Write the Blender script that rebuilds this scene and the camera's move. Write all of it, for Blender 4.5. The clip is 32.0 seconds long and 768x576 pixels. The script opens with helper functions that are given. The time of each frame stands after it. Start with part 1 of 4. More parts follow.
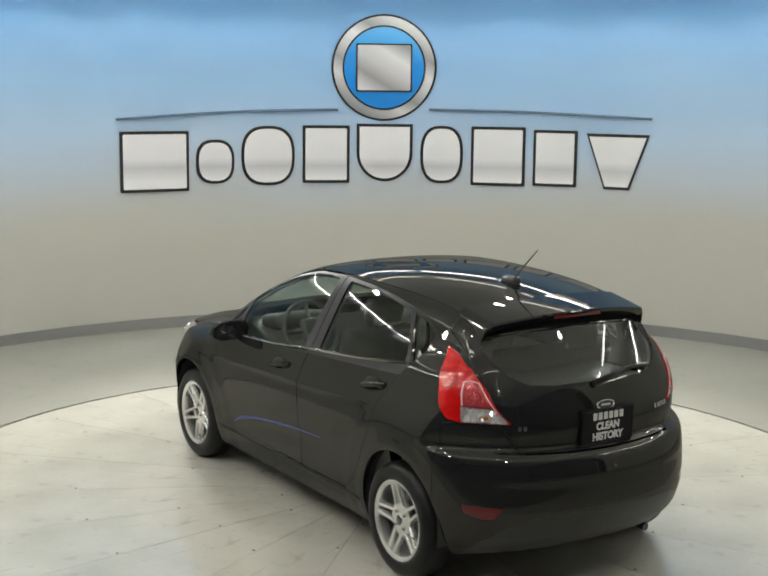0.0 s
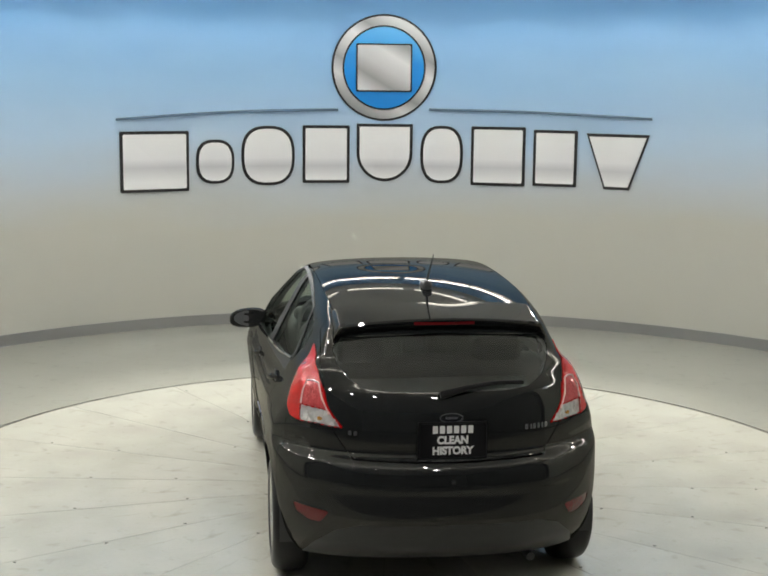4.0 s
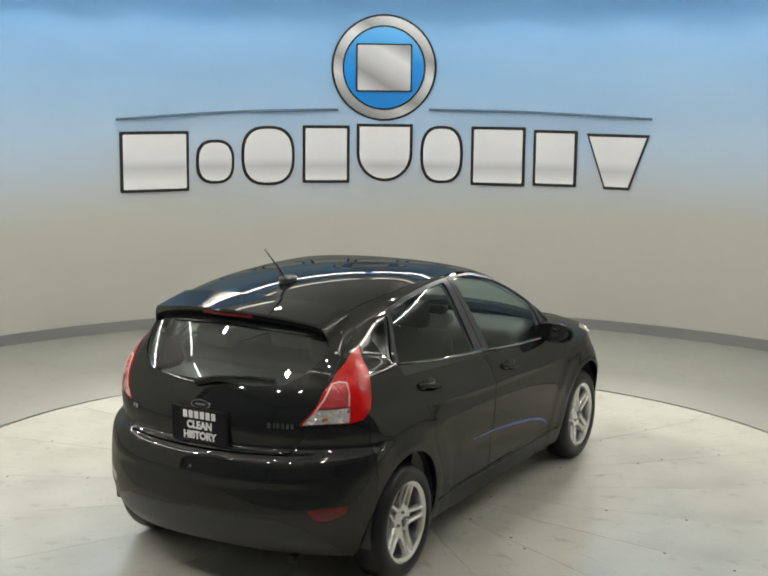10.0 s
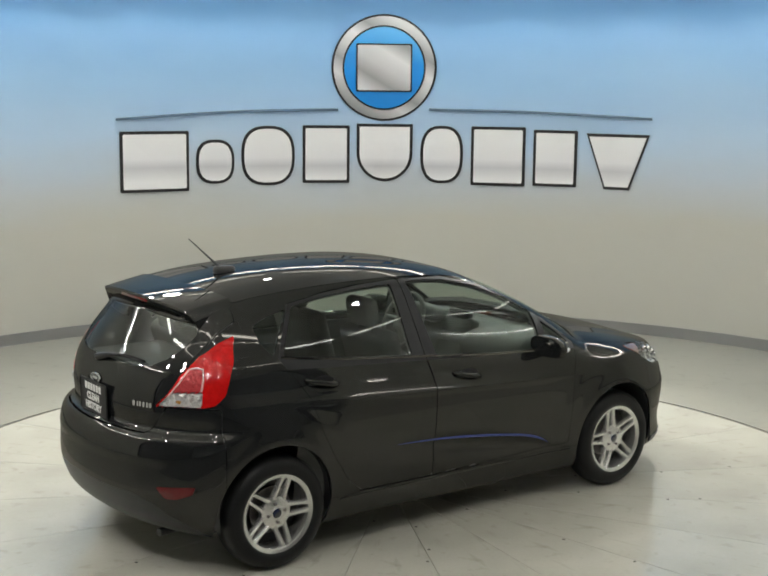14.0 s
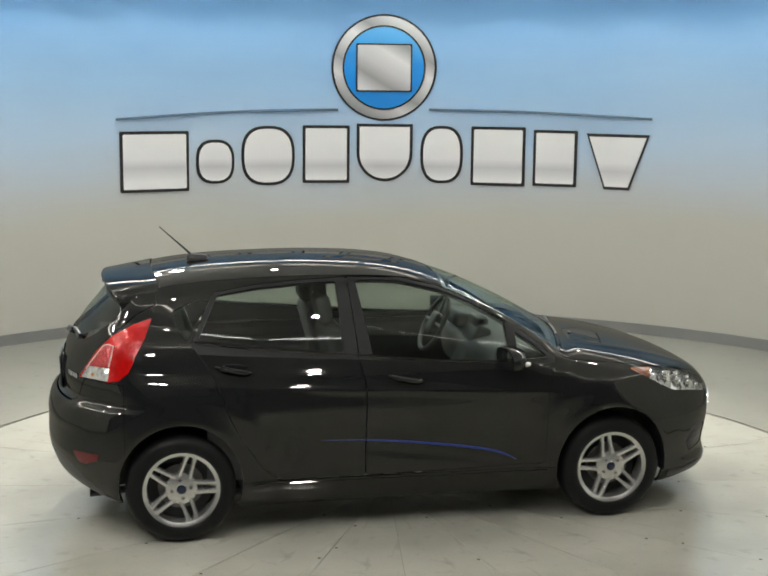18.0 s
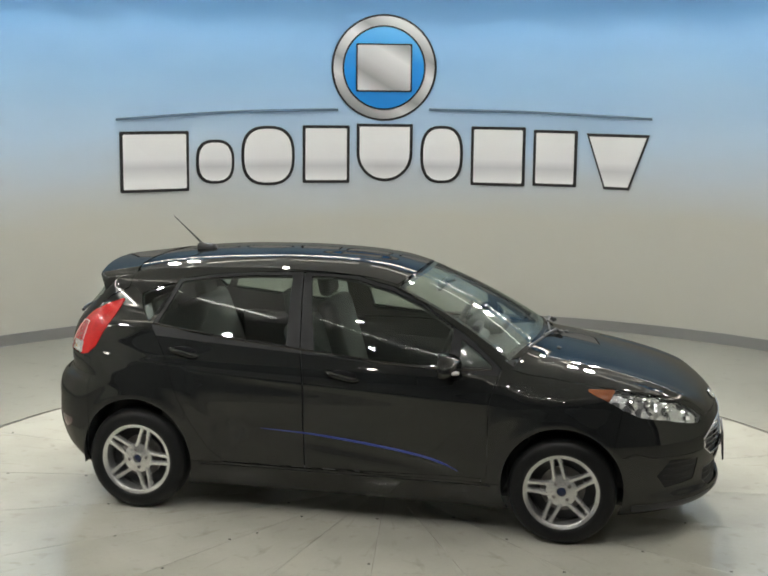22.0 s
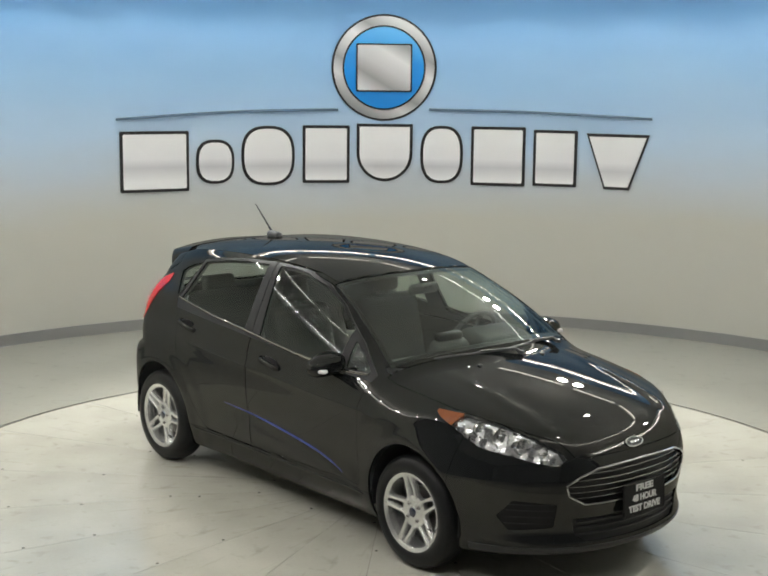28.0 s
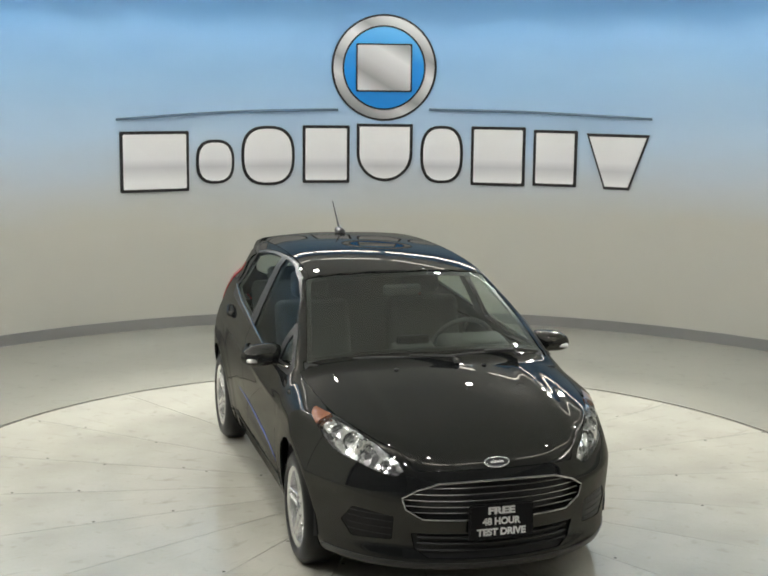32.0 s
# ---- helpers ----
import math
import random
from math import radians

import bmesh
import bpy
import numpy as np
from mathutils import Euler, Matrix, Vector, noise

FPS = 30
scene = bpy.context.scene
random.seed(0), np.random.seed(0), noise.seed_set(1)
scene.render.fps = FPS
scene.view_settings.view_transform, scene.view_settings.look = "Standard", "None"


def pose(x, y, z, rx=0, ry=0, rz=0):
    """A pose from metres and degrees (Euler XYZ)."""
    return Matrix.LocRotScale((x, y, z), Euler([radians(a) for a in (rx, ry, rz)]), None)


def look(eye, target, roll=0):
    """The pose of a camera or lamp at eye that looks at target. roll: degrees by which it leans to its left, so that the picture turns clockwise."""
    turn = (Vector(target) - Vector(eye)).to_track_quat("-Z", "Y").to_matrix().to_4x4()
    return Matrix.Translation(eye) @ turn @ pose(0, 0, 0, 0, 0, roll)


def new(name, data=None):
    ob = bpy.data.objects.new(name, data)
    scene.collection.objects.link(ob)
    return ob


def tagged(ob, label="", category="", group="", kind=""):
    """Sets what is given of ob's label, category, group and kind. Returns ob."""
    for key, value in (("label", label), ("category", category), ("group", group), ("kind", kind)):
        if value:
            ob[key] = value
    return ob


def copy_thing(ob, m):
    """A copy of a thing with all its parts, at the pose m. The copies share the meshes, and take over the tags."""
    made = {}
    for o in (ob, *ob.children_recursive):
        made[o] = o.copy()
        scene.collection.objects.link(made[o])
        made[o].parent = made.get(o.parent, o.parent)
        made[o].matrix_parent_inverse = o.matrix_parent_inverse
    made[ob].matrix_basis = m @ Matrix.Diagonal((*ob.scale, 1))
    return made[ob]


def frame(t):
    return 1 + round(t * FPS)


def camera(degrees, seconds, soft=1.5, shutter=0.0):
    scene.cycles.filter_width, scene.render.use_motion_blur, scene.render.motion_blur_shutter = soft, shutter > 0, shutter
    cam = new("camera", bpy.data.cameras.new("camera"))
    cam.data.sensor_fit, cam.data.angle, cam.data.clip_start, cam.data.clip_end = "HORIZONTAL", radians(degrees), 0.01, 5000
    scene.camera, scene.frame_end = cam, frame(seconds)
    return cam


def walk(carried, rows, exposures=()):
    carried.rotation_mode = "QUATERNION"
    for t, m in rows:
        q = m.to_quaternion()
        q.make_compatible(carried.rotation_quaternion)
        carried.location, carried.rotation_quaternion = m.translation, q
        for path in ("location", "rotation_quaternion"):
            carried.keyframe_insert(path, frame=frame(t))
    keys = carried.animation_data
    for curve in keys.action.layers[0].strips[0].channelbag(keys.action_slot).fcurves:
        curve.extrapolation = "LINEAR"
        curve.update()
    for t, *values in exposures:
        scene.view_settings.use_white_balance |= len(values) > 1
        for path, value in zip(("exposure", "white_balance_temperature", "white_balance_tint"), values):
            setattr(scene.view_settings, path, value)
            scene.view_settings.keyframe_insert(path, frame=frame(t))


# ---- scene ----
cam = camera(32.58, 32.0, soft=1.9)
EYE, AIM = Vector((0.0, -7.992, 2.578)), Vector((-0.0044, 0.98634, -0.16410))
walk(cam, [(0.0, look(EYE, EYE + AIM, 0.595)), (32.0, look(EYE, EYE + AIM, 0.595))])

# ---- world and exposure ----
world = bpy.data.worlds.new("world")
scene.world = world
world.use_nodes = True
world.node_tree.nodes["Background"].inputs[0].default_value = (0.9, 0.92, 1.0, 1)
world.node_tree.nodes["Background"].inputs[1].default_value = 0.02
scene.view_settings.exposure = 0.0
TUBE_POWER, WALL_TUBE_POWER, KEY_GLOW, KEY_WATTS, SPOT_POWER = 10.8, 61.0, 200.0, 195.0, 350.0


# ---- materials ----
def mat(name, base, rough=0.5, metal=0.0, coat=0.0, vary=0.12, scale=6.0, bump=0.0, fine=60.0, spec=0.5):
    """Two scales of noise over a base colour, with relief from the fine one."""
    m = bpy.data.materials.new(name)
    m.use_nodes = True
    nt = m.node_tree
    b = nt.nodes["Principled BSDF"]
    tc = nt.nodes.new("ShaderNodeTexCoord")
    n1, n2 = nt.nodes.new("ShaderNodeTexNoise"), nt.nodes.new("ShaderNodeTexNoise")
    n1.inputs["Scale"].default_value, n2.inputs["Scale"].default_value = scale, fine
    n1.inputs["Detail"].default_value = 5
    mix = nt.nodes.new("ShaderNodeMix")
    mix.data_type = "RGBA"
    add = nt.nodes.new("ShaderNodeMath")
    add.operation = "MULTIPLY_ADD"
    add.inputs[1].default_value = 0.35
    nt.links.new(tc.outputs["Object"], n1.inputs["Vector"])
    nt.links.new(tc.outputs["Object"], n2.inputs["Vector"])
    nt.links.new(n2.outputs["Fac"], add.inputs[0])
    nt.links.new(n1.outputs["Fac"], add.inputs[2])
    nt.links.new(add.outputs[0], mix.inputs["Factor"])
    mix.inputs["A"].default_value = (*[c * (1 - vary) for c in base], 1)
    mix.inputs["B"].default_value = (*[min(1, c * (1 + vary)) for c in base], 1)
    nt.links.new(mix.outputs["Result"], b.inputs["Base Color"])
    b.inputs["Roughness"].default_value, b.inputs["Metallic"].default_value = rough, metal
    b.inputs["Coat Weight"].default_value, b.inputs["Coat Roughness"].default_value = coat, 0.02
    b.inputs["Specular IOR Level"].default_value = spec
    if bump:
        bp = nt.nodes.new("ShaderNodeBump")
        bp.inputs["Strength"].default_value, bp.inputs["Distance"].default_value = bump, 0.004
        nt.links.new(n2.outputs["Fac"], bp.inputs["Height"])
        nt.links.new(bp.outputs["Normal"], b.inputs["Normal"])
    return m


def glow(name, color, strength):
    m = bpy.data.materials.new(name)
    m.use_nodes = True
    b = m.node_tree.nodes["Principled BSDF"]
    b.inputs["Base Color"].default_value = (*color, 1)
    b.inputs["Emission Color"].default_value, b.inputs["Emission Strength"].default_value = (*color, 1), strength
    return m


def sheen(nt, low, high, power):
    """Gloss that grows from low, seen straight on, to high at a grazing angle."""
    lw = nt.nodes.new("ShaderNodeLayerWeight")
    lw.inputs["Blend"].default_value = 0.5
    pw, ma = nt.nodes.new("ShaderNodeMath"), nt.nodes.new("ShaderNodeMath")
    pw.operation, ma.operation = "POWER", "MULTIPLY_ADD"
    pw.inputs[1].default_value, ma.inputs[1].default_value, ma.inputs[2].default_value = power, high - low, low
    nt.links.new(lw.outputs["Facing"], pw.inputs[0])
    nt.links.new(pw.outputs[0], ma.inputs[0])
    return ma


def lacquer(name, base, low, high, power=3.0):
    """Dark paint with flake under a polished clear coat."""
    m = mat(name, base, 0.4, 0, 0, 0.05, 2.0, 0, 900, 0.0)
    nt = m.node_tree
    gl, mx = nt.nodes.new("ShaderNodeBsdfGlossy"), nt.nodes.new("ShaderNodeMixShader")
    gl.inputs["Roughness"].default_value = 0.03
    gl.inputs["Color"].default_value = (1.0, 0.965, 0.90, 1)
    nt.links.new(sheen(nt, low, high, power).outputs[0], mx.inputs[0])
    nt.links.new(nt.nodes["Principled BSDF"].outputs[0], mx.inputs[1])
    nt.links.new(gl.outputs[0], mx.inputs[2])
    nt.links.new(mx.outputs[0], nt.nodes["Material Output"].inputs["Surface"])
    return m


def glass(name, tint, rough=0.0, gloss=(0.045, 0.45, 4.0)):
    """Thin tinted pane: clear film with a glossy face."""
    m = bpy.data.materials.new(name)
    m.use_nodes = True
    nt = m.node_tree
    nt.nodes.remove(nt.nodes["Principled BSDF"])
    out = nt.nodes["Material Output"]
    tr, gl, mx = (nt.nodes.new(k) for k in ("ShaderNodeBsdfTransparent", "ShaderNodeBsdfGlossy", "ShaderNodeMixShader"))
    fr = sheen(nt, *gloss)
    tr.inputs["Color"].default_value, gl.inputs["Roughness"].default_value = (*tint, 1), rough
    gl.inputs["Color"].default_value = (0.95, 0.97, 0.96, 1)
    nt.links.new(fr.outputs[0], mx.inputs[0])
    nt.links.new(tr.outputs[0], mx.inputs[1])
    nt.links.new(gl.outputs[0], mx.inputs[2])
    nt.links.new(mx.outputs[0], out.inputs["Surface"])
    return m


PAINT = lacquer("black_paint", (0.0135, 0.0150, 0.0158), 0.046, 0.28, 4.0)
GLOSS_TRIM = lacquer("polished_black_trim", (0.016, 0.016, 0.017), 0.07, 0.85, 2.2)
TRIM = mat("black_plastic", (0.026, 0.027, 0.028), 0.45, 0, 0, 0.2, 20, 0.05, 120)
PILLAR = mat("satin_black_film", (0.024, 0.025, 0.026), 0.5, 0, 0, 0.1, 20, 0.02, 120, 0.2)
RUBBER = mat("tyre_rubber", (0.009, 0.0095, 0.010), 0.42, 0, 0, 0.25, 14, 0.1, 90, 0.25)
ALLOY = mat("silver_alloy", (0.66, 0.66, 0.65), 0.24, 0.75, 0.3, 0.06, 20, 0.02, 300)
STEEL = mat("brake_steel", (0.22, 0.21, 0.2), 0.4, 0.9, 0, 0.2, 30, 0.1, 200)
CHROME = mat("chrome", (0.75, 0.76, 0.77), 0.08, 1.0, 0, 0.03, 10)
SATIN_CHROME = mat("satin_chrome", (0.58, 0.58, 0.59), 0.22, 1.0, 0, 0.05, 10)
BAR = mat("grille_bar_satin", (0.34, 0.34, 0.345), 0.25, 1.0, 0, 0.05, 10)
CLOTH = mat("dark_seat_cloth", (0.085, 0.085, 0.083), 0.9, 0, 0, 0.2, 12, 0.06, 90)
CABIN = mat("cabin_plastic", (0.10, 0.103, 0.10), 0.6, 0, 0, 0.15, 8, 0.03, 60)
TINT = glass("window_glass", (0.64, 0.70, 0.66), 0.0, (0.045, 0.08, 3.0))
CLEAR = glass("windscreen_glass", (0.66, 0.73, 0.68), 0.0, (0.11, 0.14, 3.0))
REAR_TINT = glass("rear_glass", (0.60, 0.64, 0.62), 0.0, (0.10, 0.14, 2.0))
LENS = glass("lamp_lens", (0.93, 0.94, 0.95))
RED = mat("red_lens", (0.46, 0.005, 0.005), 0.10, 0, 0.3, 0.35, 26, 0.25, 160, 0.4)
PINK = mat("pale_red_lens", (0.42, 0.05, 0.055), 0.10, 0.2, 0.3, 0.35, 30)
ORANGE = mat("orange_bulb_glass", (0.50, 0.24, 0.05), 0.2, 0.2, 0.6, 0.3, 60, 0.4, 120)
PINK_RIM = mat("pink_lens_rim", (0.70, 0.42, 0.40), 0.15, 0, 1.0, 0.1, 40)
# blue of the door crease reflection, given as a colour
BLUE_REFLECTION = mat("blue_crease_reflection", (0.022, 0.045, 0.26), 0.35, 0, 0.3, 0.1, 30)
DIM_RED = mat("dim_red_lens", (0.11, 0.004, 0.006), 0.15, 0, 0.2, 0.15, 40, 0.1, 500)
AMBER = mat("amber_lens", (0.20, 0.055, 0.015), 0.1, 0, 1.0, 0.15, 40)
SILVER = mat("lamp_reflector", (0.80, 0.80, 0.80), 0.07, 1.0, 0, 0.15, 40)
WHITE_LENS = mat("frosted_lamp_backing", (0.75, 0.73, 0.72), 0.3, 0.2, 0, 0.2, 60, 0.5, 120)
TAIL_CHROME = mat("tail_lamp_chrome", (0.84, 0.82, 0.80), 0.14, 0.5, 0, 0.15, 60)
WHITE = mat("white_lettering", (0.8, 0.8, 0.79), 0.5, 0, 0, 0.04, 40)
PLATE = mat("plate_black", (0.008, 0.008, 0.009), 0.35, 0, 0.0, 0.2, 30, 0, 60, 0.25)
NAVY = mat("navy_enamel", (0.012, 0.018, 0.05), 0.2, 0, 0.8, 0.1, 40)
GREY_BADGE = mat("grey_badge_enamel", (0.025, 0.028, 0.035), 0.2, 0.3, 0.8, 0.1, 60)
DECK = mat("turntable_paint", (0.515, 0.508, 0.44), 0.12, 0, 0.0, 0.10, 2.2, 0.04, 45, 0.6)
FLOOR = mat("floor_paint", (0.345, 0.34, 0.298), 0.16, 0, 0.0, 0.05, 1.3, 0.04, 40, 0.5)
BAY = mat("bay_reflection_dark", (0.09, 0.09, 0.088), 0.5, 0, 0, 0.15, 3, 0.05, 60)
SEAM = mat("seam_dirt", (0.05, 0.047, 0.042), 0.8, 0, 0, 0.4, 15, 0.3, 90)
JOINT = mat("joint_filler", (0.24, 0.23, 0.20), 0.7, 0, 0, 0.6, 5, 0.3, 60)
LAMP_BED = mat("lamp_bed_grey", (0.74, 0.74, 0.74), 0.12, 0.85, 0, 0.3, 30)
SKIRT = mat("grey_baseboard", (0.235, 0.235, 0.23), 0.5, 0, 0, 0.08, 3, 0.05, 60)
CEIL = mat("ceiling_paint", (0.74, 0.735, 0.70), 0.8, 0, 0, 0.05, 2)
DARK_WALL = mat("studio_wall_paint", (0.16, 0.16, 0.155), 0.8, 0, 0, 0.08, 2)
HOUSING = mat("lamp_housing", (0.7, 0.7, 0.7), 0.4, 0, 0, 0.05, 20)
TUBE = glow("lamp_tube", (1.0, 0.975, 0.90), TUBE_POWER)
WALL_TUBE = glow("wall_lamp_tube", (1.0, 0.98, 0.93), WALL_TUBE_POWER)
SIGN_WHITE = mat("sign_white", (0.78, 0.78, 0.80), 0.45, 0, 0, 0.04, 4)
SIGN_BLACK = mat("sign_black", (0.012, 0.012, 0.014), 0.4, 0, 0, 0.1, 10)
SIGN_BLUE = mat("sign_blue", (0.01, 0.27, 0.78), 0.3, 0, 0.3, 0.08, 6)
SIGN_STEEL = mat("sign_steel", (0.55, 0.55, 0.56), 0.38, 0.5, 0, 0.15, 5)


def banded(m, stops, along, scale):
    """A printed gradient over the height of a sign part, or slanting across it: shine drawn into the colour."""
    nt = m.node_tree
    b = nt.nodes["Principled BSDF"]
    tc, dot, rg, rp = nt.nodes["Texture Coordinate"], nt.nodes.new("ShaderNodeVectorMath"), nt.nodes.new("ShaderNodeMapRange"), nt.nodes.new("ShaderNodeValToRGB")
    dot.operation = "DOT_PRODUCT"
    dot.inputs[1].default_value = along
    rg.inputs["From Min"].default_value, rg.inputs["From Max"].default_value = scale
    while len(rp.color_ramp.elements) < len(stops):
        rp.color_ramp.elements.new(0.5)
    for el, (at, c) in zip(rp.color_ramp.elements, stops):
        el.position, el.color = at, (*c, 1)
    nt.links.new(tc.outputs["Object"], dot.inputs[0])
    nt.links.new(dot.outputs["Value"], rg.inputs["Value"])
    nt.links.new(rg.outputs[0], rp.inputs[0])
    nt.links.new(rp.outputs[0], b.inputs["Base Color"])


# white blocks: a grey shine band across them, drawn into the print
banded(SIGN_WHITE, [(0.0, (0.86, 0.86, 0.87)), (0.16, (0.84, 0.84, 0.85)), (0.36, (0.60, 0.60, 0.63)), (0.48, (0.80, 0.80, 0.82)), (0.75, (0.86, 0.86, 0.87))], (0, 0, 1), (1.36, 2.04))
# badge ring and emblem: slanting metal sheen, drawn in as light and dark greys
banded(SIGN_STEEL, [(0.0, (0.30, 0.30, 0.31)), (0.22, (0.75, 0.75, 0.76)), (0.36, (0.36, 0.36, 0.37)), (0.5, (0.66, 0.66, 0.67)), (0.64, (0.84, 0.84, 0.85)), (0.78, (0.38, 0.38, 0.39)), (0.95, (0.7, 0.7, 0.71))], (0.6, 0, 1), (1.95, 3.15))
banded(SIGN_BLUE, [(0.0, (0.005, 0.24, 0.72)), (0.6, (0.008, 0.28, 0.78)), (0.8, (0.07, 0.42, 0.88)), (1.0, (0.14, 0.52, 0.92))], (0.15, 0, 1), (2.15, 3.0))
SIGN_SLATE = mat("sign_slate", (0.10, 0.16, 0.24), 0.5, 0, 0, 0.1, 6)


def facets(m, scale, tilt):
    """Small flat mirror cells, each leaning its own way, as moulded into lamp reflectors and lenses."""
    nt = m.node_tree
    vo, sub, sc, geo, add, nrm = (nt.nodes.new(k) for k in ("ShaderNodeTexVoronoi", "ShaderNodeVectorMath", "ShaderNodeVectorMath", "ShaderNodeNewGeometry", "ShaderNodeVectorMath", "ShaderNodeVectorMath"))
    vo.inputs["Scale"].default_value = scale
    sub.operation, sc.operation, add.operation, nrm.operation = "SUBTRACT", "SCALE", "ADD", "NORMALIZE"
    sub.inputs[1].default_value = (0.5, 0.5, 0.5)
    sc.inputs["Scale"].default_value = tilt
    nt.links.new(nt.nodes["Texture Coordinate"].outputs["Object"], vo.inputs["Vector"])
    nt.links.new(vo.outputs["Color"], sub.inputs[0])
    nt.links.new(sub.outputs[0], sc.inputs[0])
    nt.links.new(geo.outputs["Normal"], add.inputs[0])
    nt.links.new(sc.outputs[0], add.inputs[1])
    nt.links.new(add.outputs[0], nrm.inputs[0])
    nt.links.new(nrm.outputs[0], nt.nodes["Principled BSDF"].inputs["Normal"])


facets(SILVER, 42.0, 0.7)
facets(LAMP_BED, 30.0, 0.7)
facets(TAIL_CHROME, 70.0, 1.0)
facets(PINK, 110.0, 0.4)
facets(RED, 120.0, 0.12)


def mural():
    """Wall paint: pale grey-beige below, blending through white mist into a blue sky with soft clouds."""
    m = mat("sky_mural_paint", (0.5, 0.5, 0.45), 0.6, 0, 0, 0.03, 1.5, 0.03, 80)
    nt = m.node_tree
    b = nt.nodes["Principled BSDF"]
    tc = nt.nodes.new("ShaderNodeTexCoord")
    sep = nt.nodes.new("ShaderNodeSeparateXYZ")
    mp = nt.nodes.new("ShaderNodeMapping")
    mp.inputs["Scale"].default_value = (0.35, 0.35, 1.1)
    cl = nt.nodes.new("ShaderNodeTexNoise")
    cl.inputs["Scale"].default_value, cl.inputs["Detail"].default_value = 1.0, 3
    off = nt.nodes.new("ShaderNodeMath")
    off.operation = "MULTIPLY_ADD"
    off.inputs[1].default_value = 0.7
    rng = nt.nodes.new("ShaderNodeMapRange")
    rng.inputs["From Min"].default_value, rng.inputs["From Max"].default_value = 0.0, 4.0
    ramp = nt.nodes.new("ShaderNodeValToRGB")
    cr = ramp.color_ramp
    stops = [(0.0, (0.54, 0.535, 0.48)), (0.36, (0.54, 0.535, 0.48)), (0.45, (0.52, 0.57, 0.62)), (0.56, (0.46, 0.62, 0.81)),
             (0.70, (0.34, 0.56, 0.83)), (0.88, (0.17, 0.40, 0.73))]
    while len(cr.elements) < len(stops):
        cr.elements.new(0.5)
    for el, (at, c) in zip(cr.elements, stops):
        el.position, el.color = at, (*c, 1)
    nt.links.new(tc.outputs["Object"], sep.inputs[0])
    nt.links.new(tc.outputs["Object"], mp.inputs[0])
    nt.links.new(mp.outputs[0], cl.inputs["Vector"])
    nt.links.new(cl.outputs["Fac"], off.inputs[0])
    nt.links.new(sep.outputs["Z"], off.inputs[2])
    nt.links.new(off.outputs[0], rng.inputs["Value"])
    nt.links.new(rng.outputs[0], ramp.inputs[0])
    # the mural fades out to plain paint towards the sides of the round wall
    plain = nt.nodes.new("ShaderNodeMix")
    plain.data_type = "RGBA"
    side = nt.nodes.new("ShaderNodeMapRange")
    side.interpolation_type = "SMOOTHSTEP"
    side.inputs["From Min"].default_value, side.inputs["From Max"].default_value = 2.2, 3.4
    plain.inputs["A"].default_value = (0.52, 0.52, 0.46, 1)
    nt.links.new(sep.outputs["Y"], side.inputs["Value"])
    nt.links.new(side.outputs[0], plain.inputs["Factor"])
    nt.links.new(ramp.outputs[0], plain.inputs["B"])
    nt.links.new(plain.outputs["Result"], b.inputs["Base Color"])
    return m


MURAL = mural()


def worn(m, low, high, strength, size):
    """Grime and scuffs worked into a floor paint: soft patches, fine specks and dragged marks."""
    nt = m.node_tree
    b = nt.nodes["Principled BSDF"]
    src = b.inputs["Base Color"].links[0].from_socket
    tc = nt.nodes["Texture Coordinate"]
    last = src
    for k, (scale, stretch, lo, hi, st) in enumerate(((size, (1, 1, 1), low, high, strength), (9.0, (1, 1, 1), 0.60, 0.72, strength * 1.3),
                                                      (2.2, (1, 7, 1), 0.62, 0.70, strength * 0.9), (60.0, (1, 1, 1), 0.68, 0.74, strength * 1.5))):
        mp, nz, rg, mx = (nt.nodes.new(q) for q in ("ShaderNodeMapping", "ShaderNodeTexNoise", "ShaderNodeMapRange", "ShaderNodeMix"))
        mp.inputs["Scale"].default_value, mp.inputs["Location"].default_value = stretch, (3.1 * k, 1.7 * k, 0)
        mp.inputs["Rotation"].default_value = (0, 0, 0.7 * k)
        nz.inputs["Scale"].default_value, nz.inputs["Detail"].default_value = scale, 6
        rg.inputs["From Min"].default_value, rg.inputs["From Max"].default_value, rg.inputs["To Max"].default_value = lo, hi, st
        mx.data_type, mx.blend_type = "RGBA", "MULTIPLY"
        mx.inputs["B"].default_value = (0.45, 0.43, 0.38, 1)
        nt.links.new(tc.outputs["Object"], mp.inputs[0])
        nt.links.new(mp.outputs[0], nz.inputs["Vector"])
        nt.links.new(nz.outputs["Fac"], rg.inputs["Value"])
        nt.links.new(rg.outputs[0], mx.inputs["Factor"])
        nt.links.new(last, mx.inputs["A"])
        last = mx.outputs["Result"]
    nt.links.new(last, b.inputs["Base Color"])


worn(DECK, 0.45, 0.70, 0.22, 1.6)
worn(FLOOR, 0.48, 0.75, 0.12, 0.9)


# ---- mesh helpers ----
def mesh_of(name, verts, faces, material, smooth=False):
    me = bpy.data.meshes.new(name)
    me.from_pydata([tuple(v) for v in verts], [], [tuple(f) for f in faces])
    me.materials.append(material)
    if smooth:
        me.polygons.foreach_set("use_smooth", [True] * len(me.polygons))
        me.set_sharp_from_angle(angle=radians(38))
    me.update()
    return me


def put(name, me, parent=None, label="", m=None):
    ob = new(name, me)
    if parent:
        ob.parent = parent
    if m:
        ob.matrix_basis = m
    if label:
        tagged(ob, label)
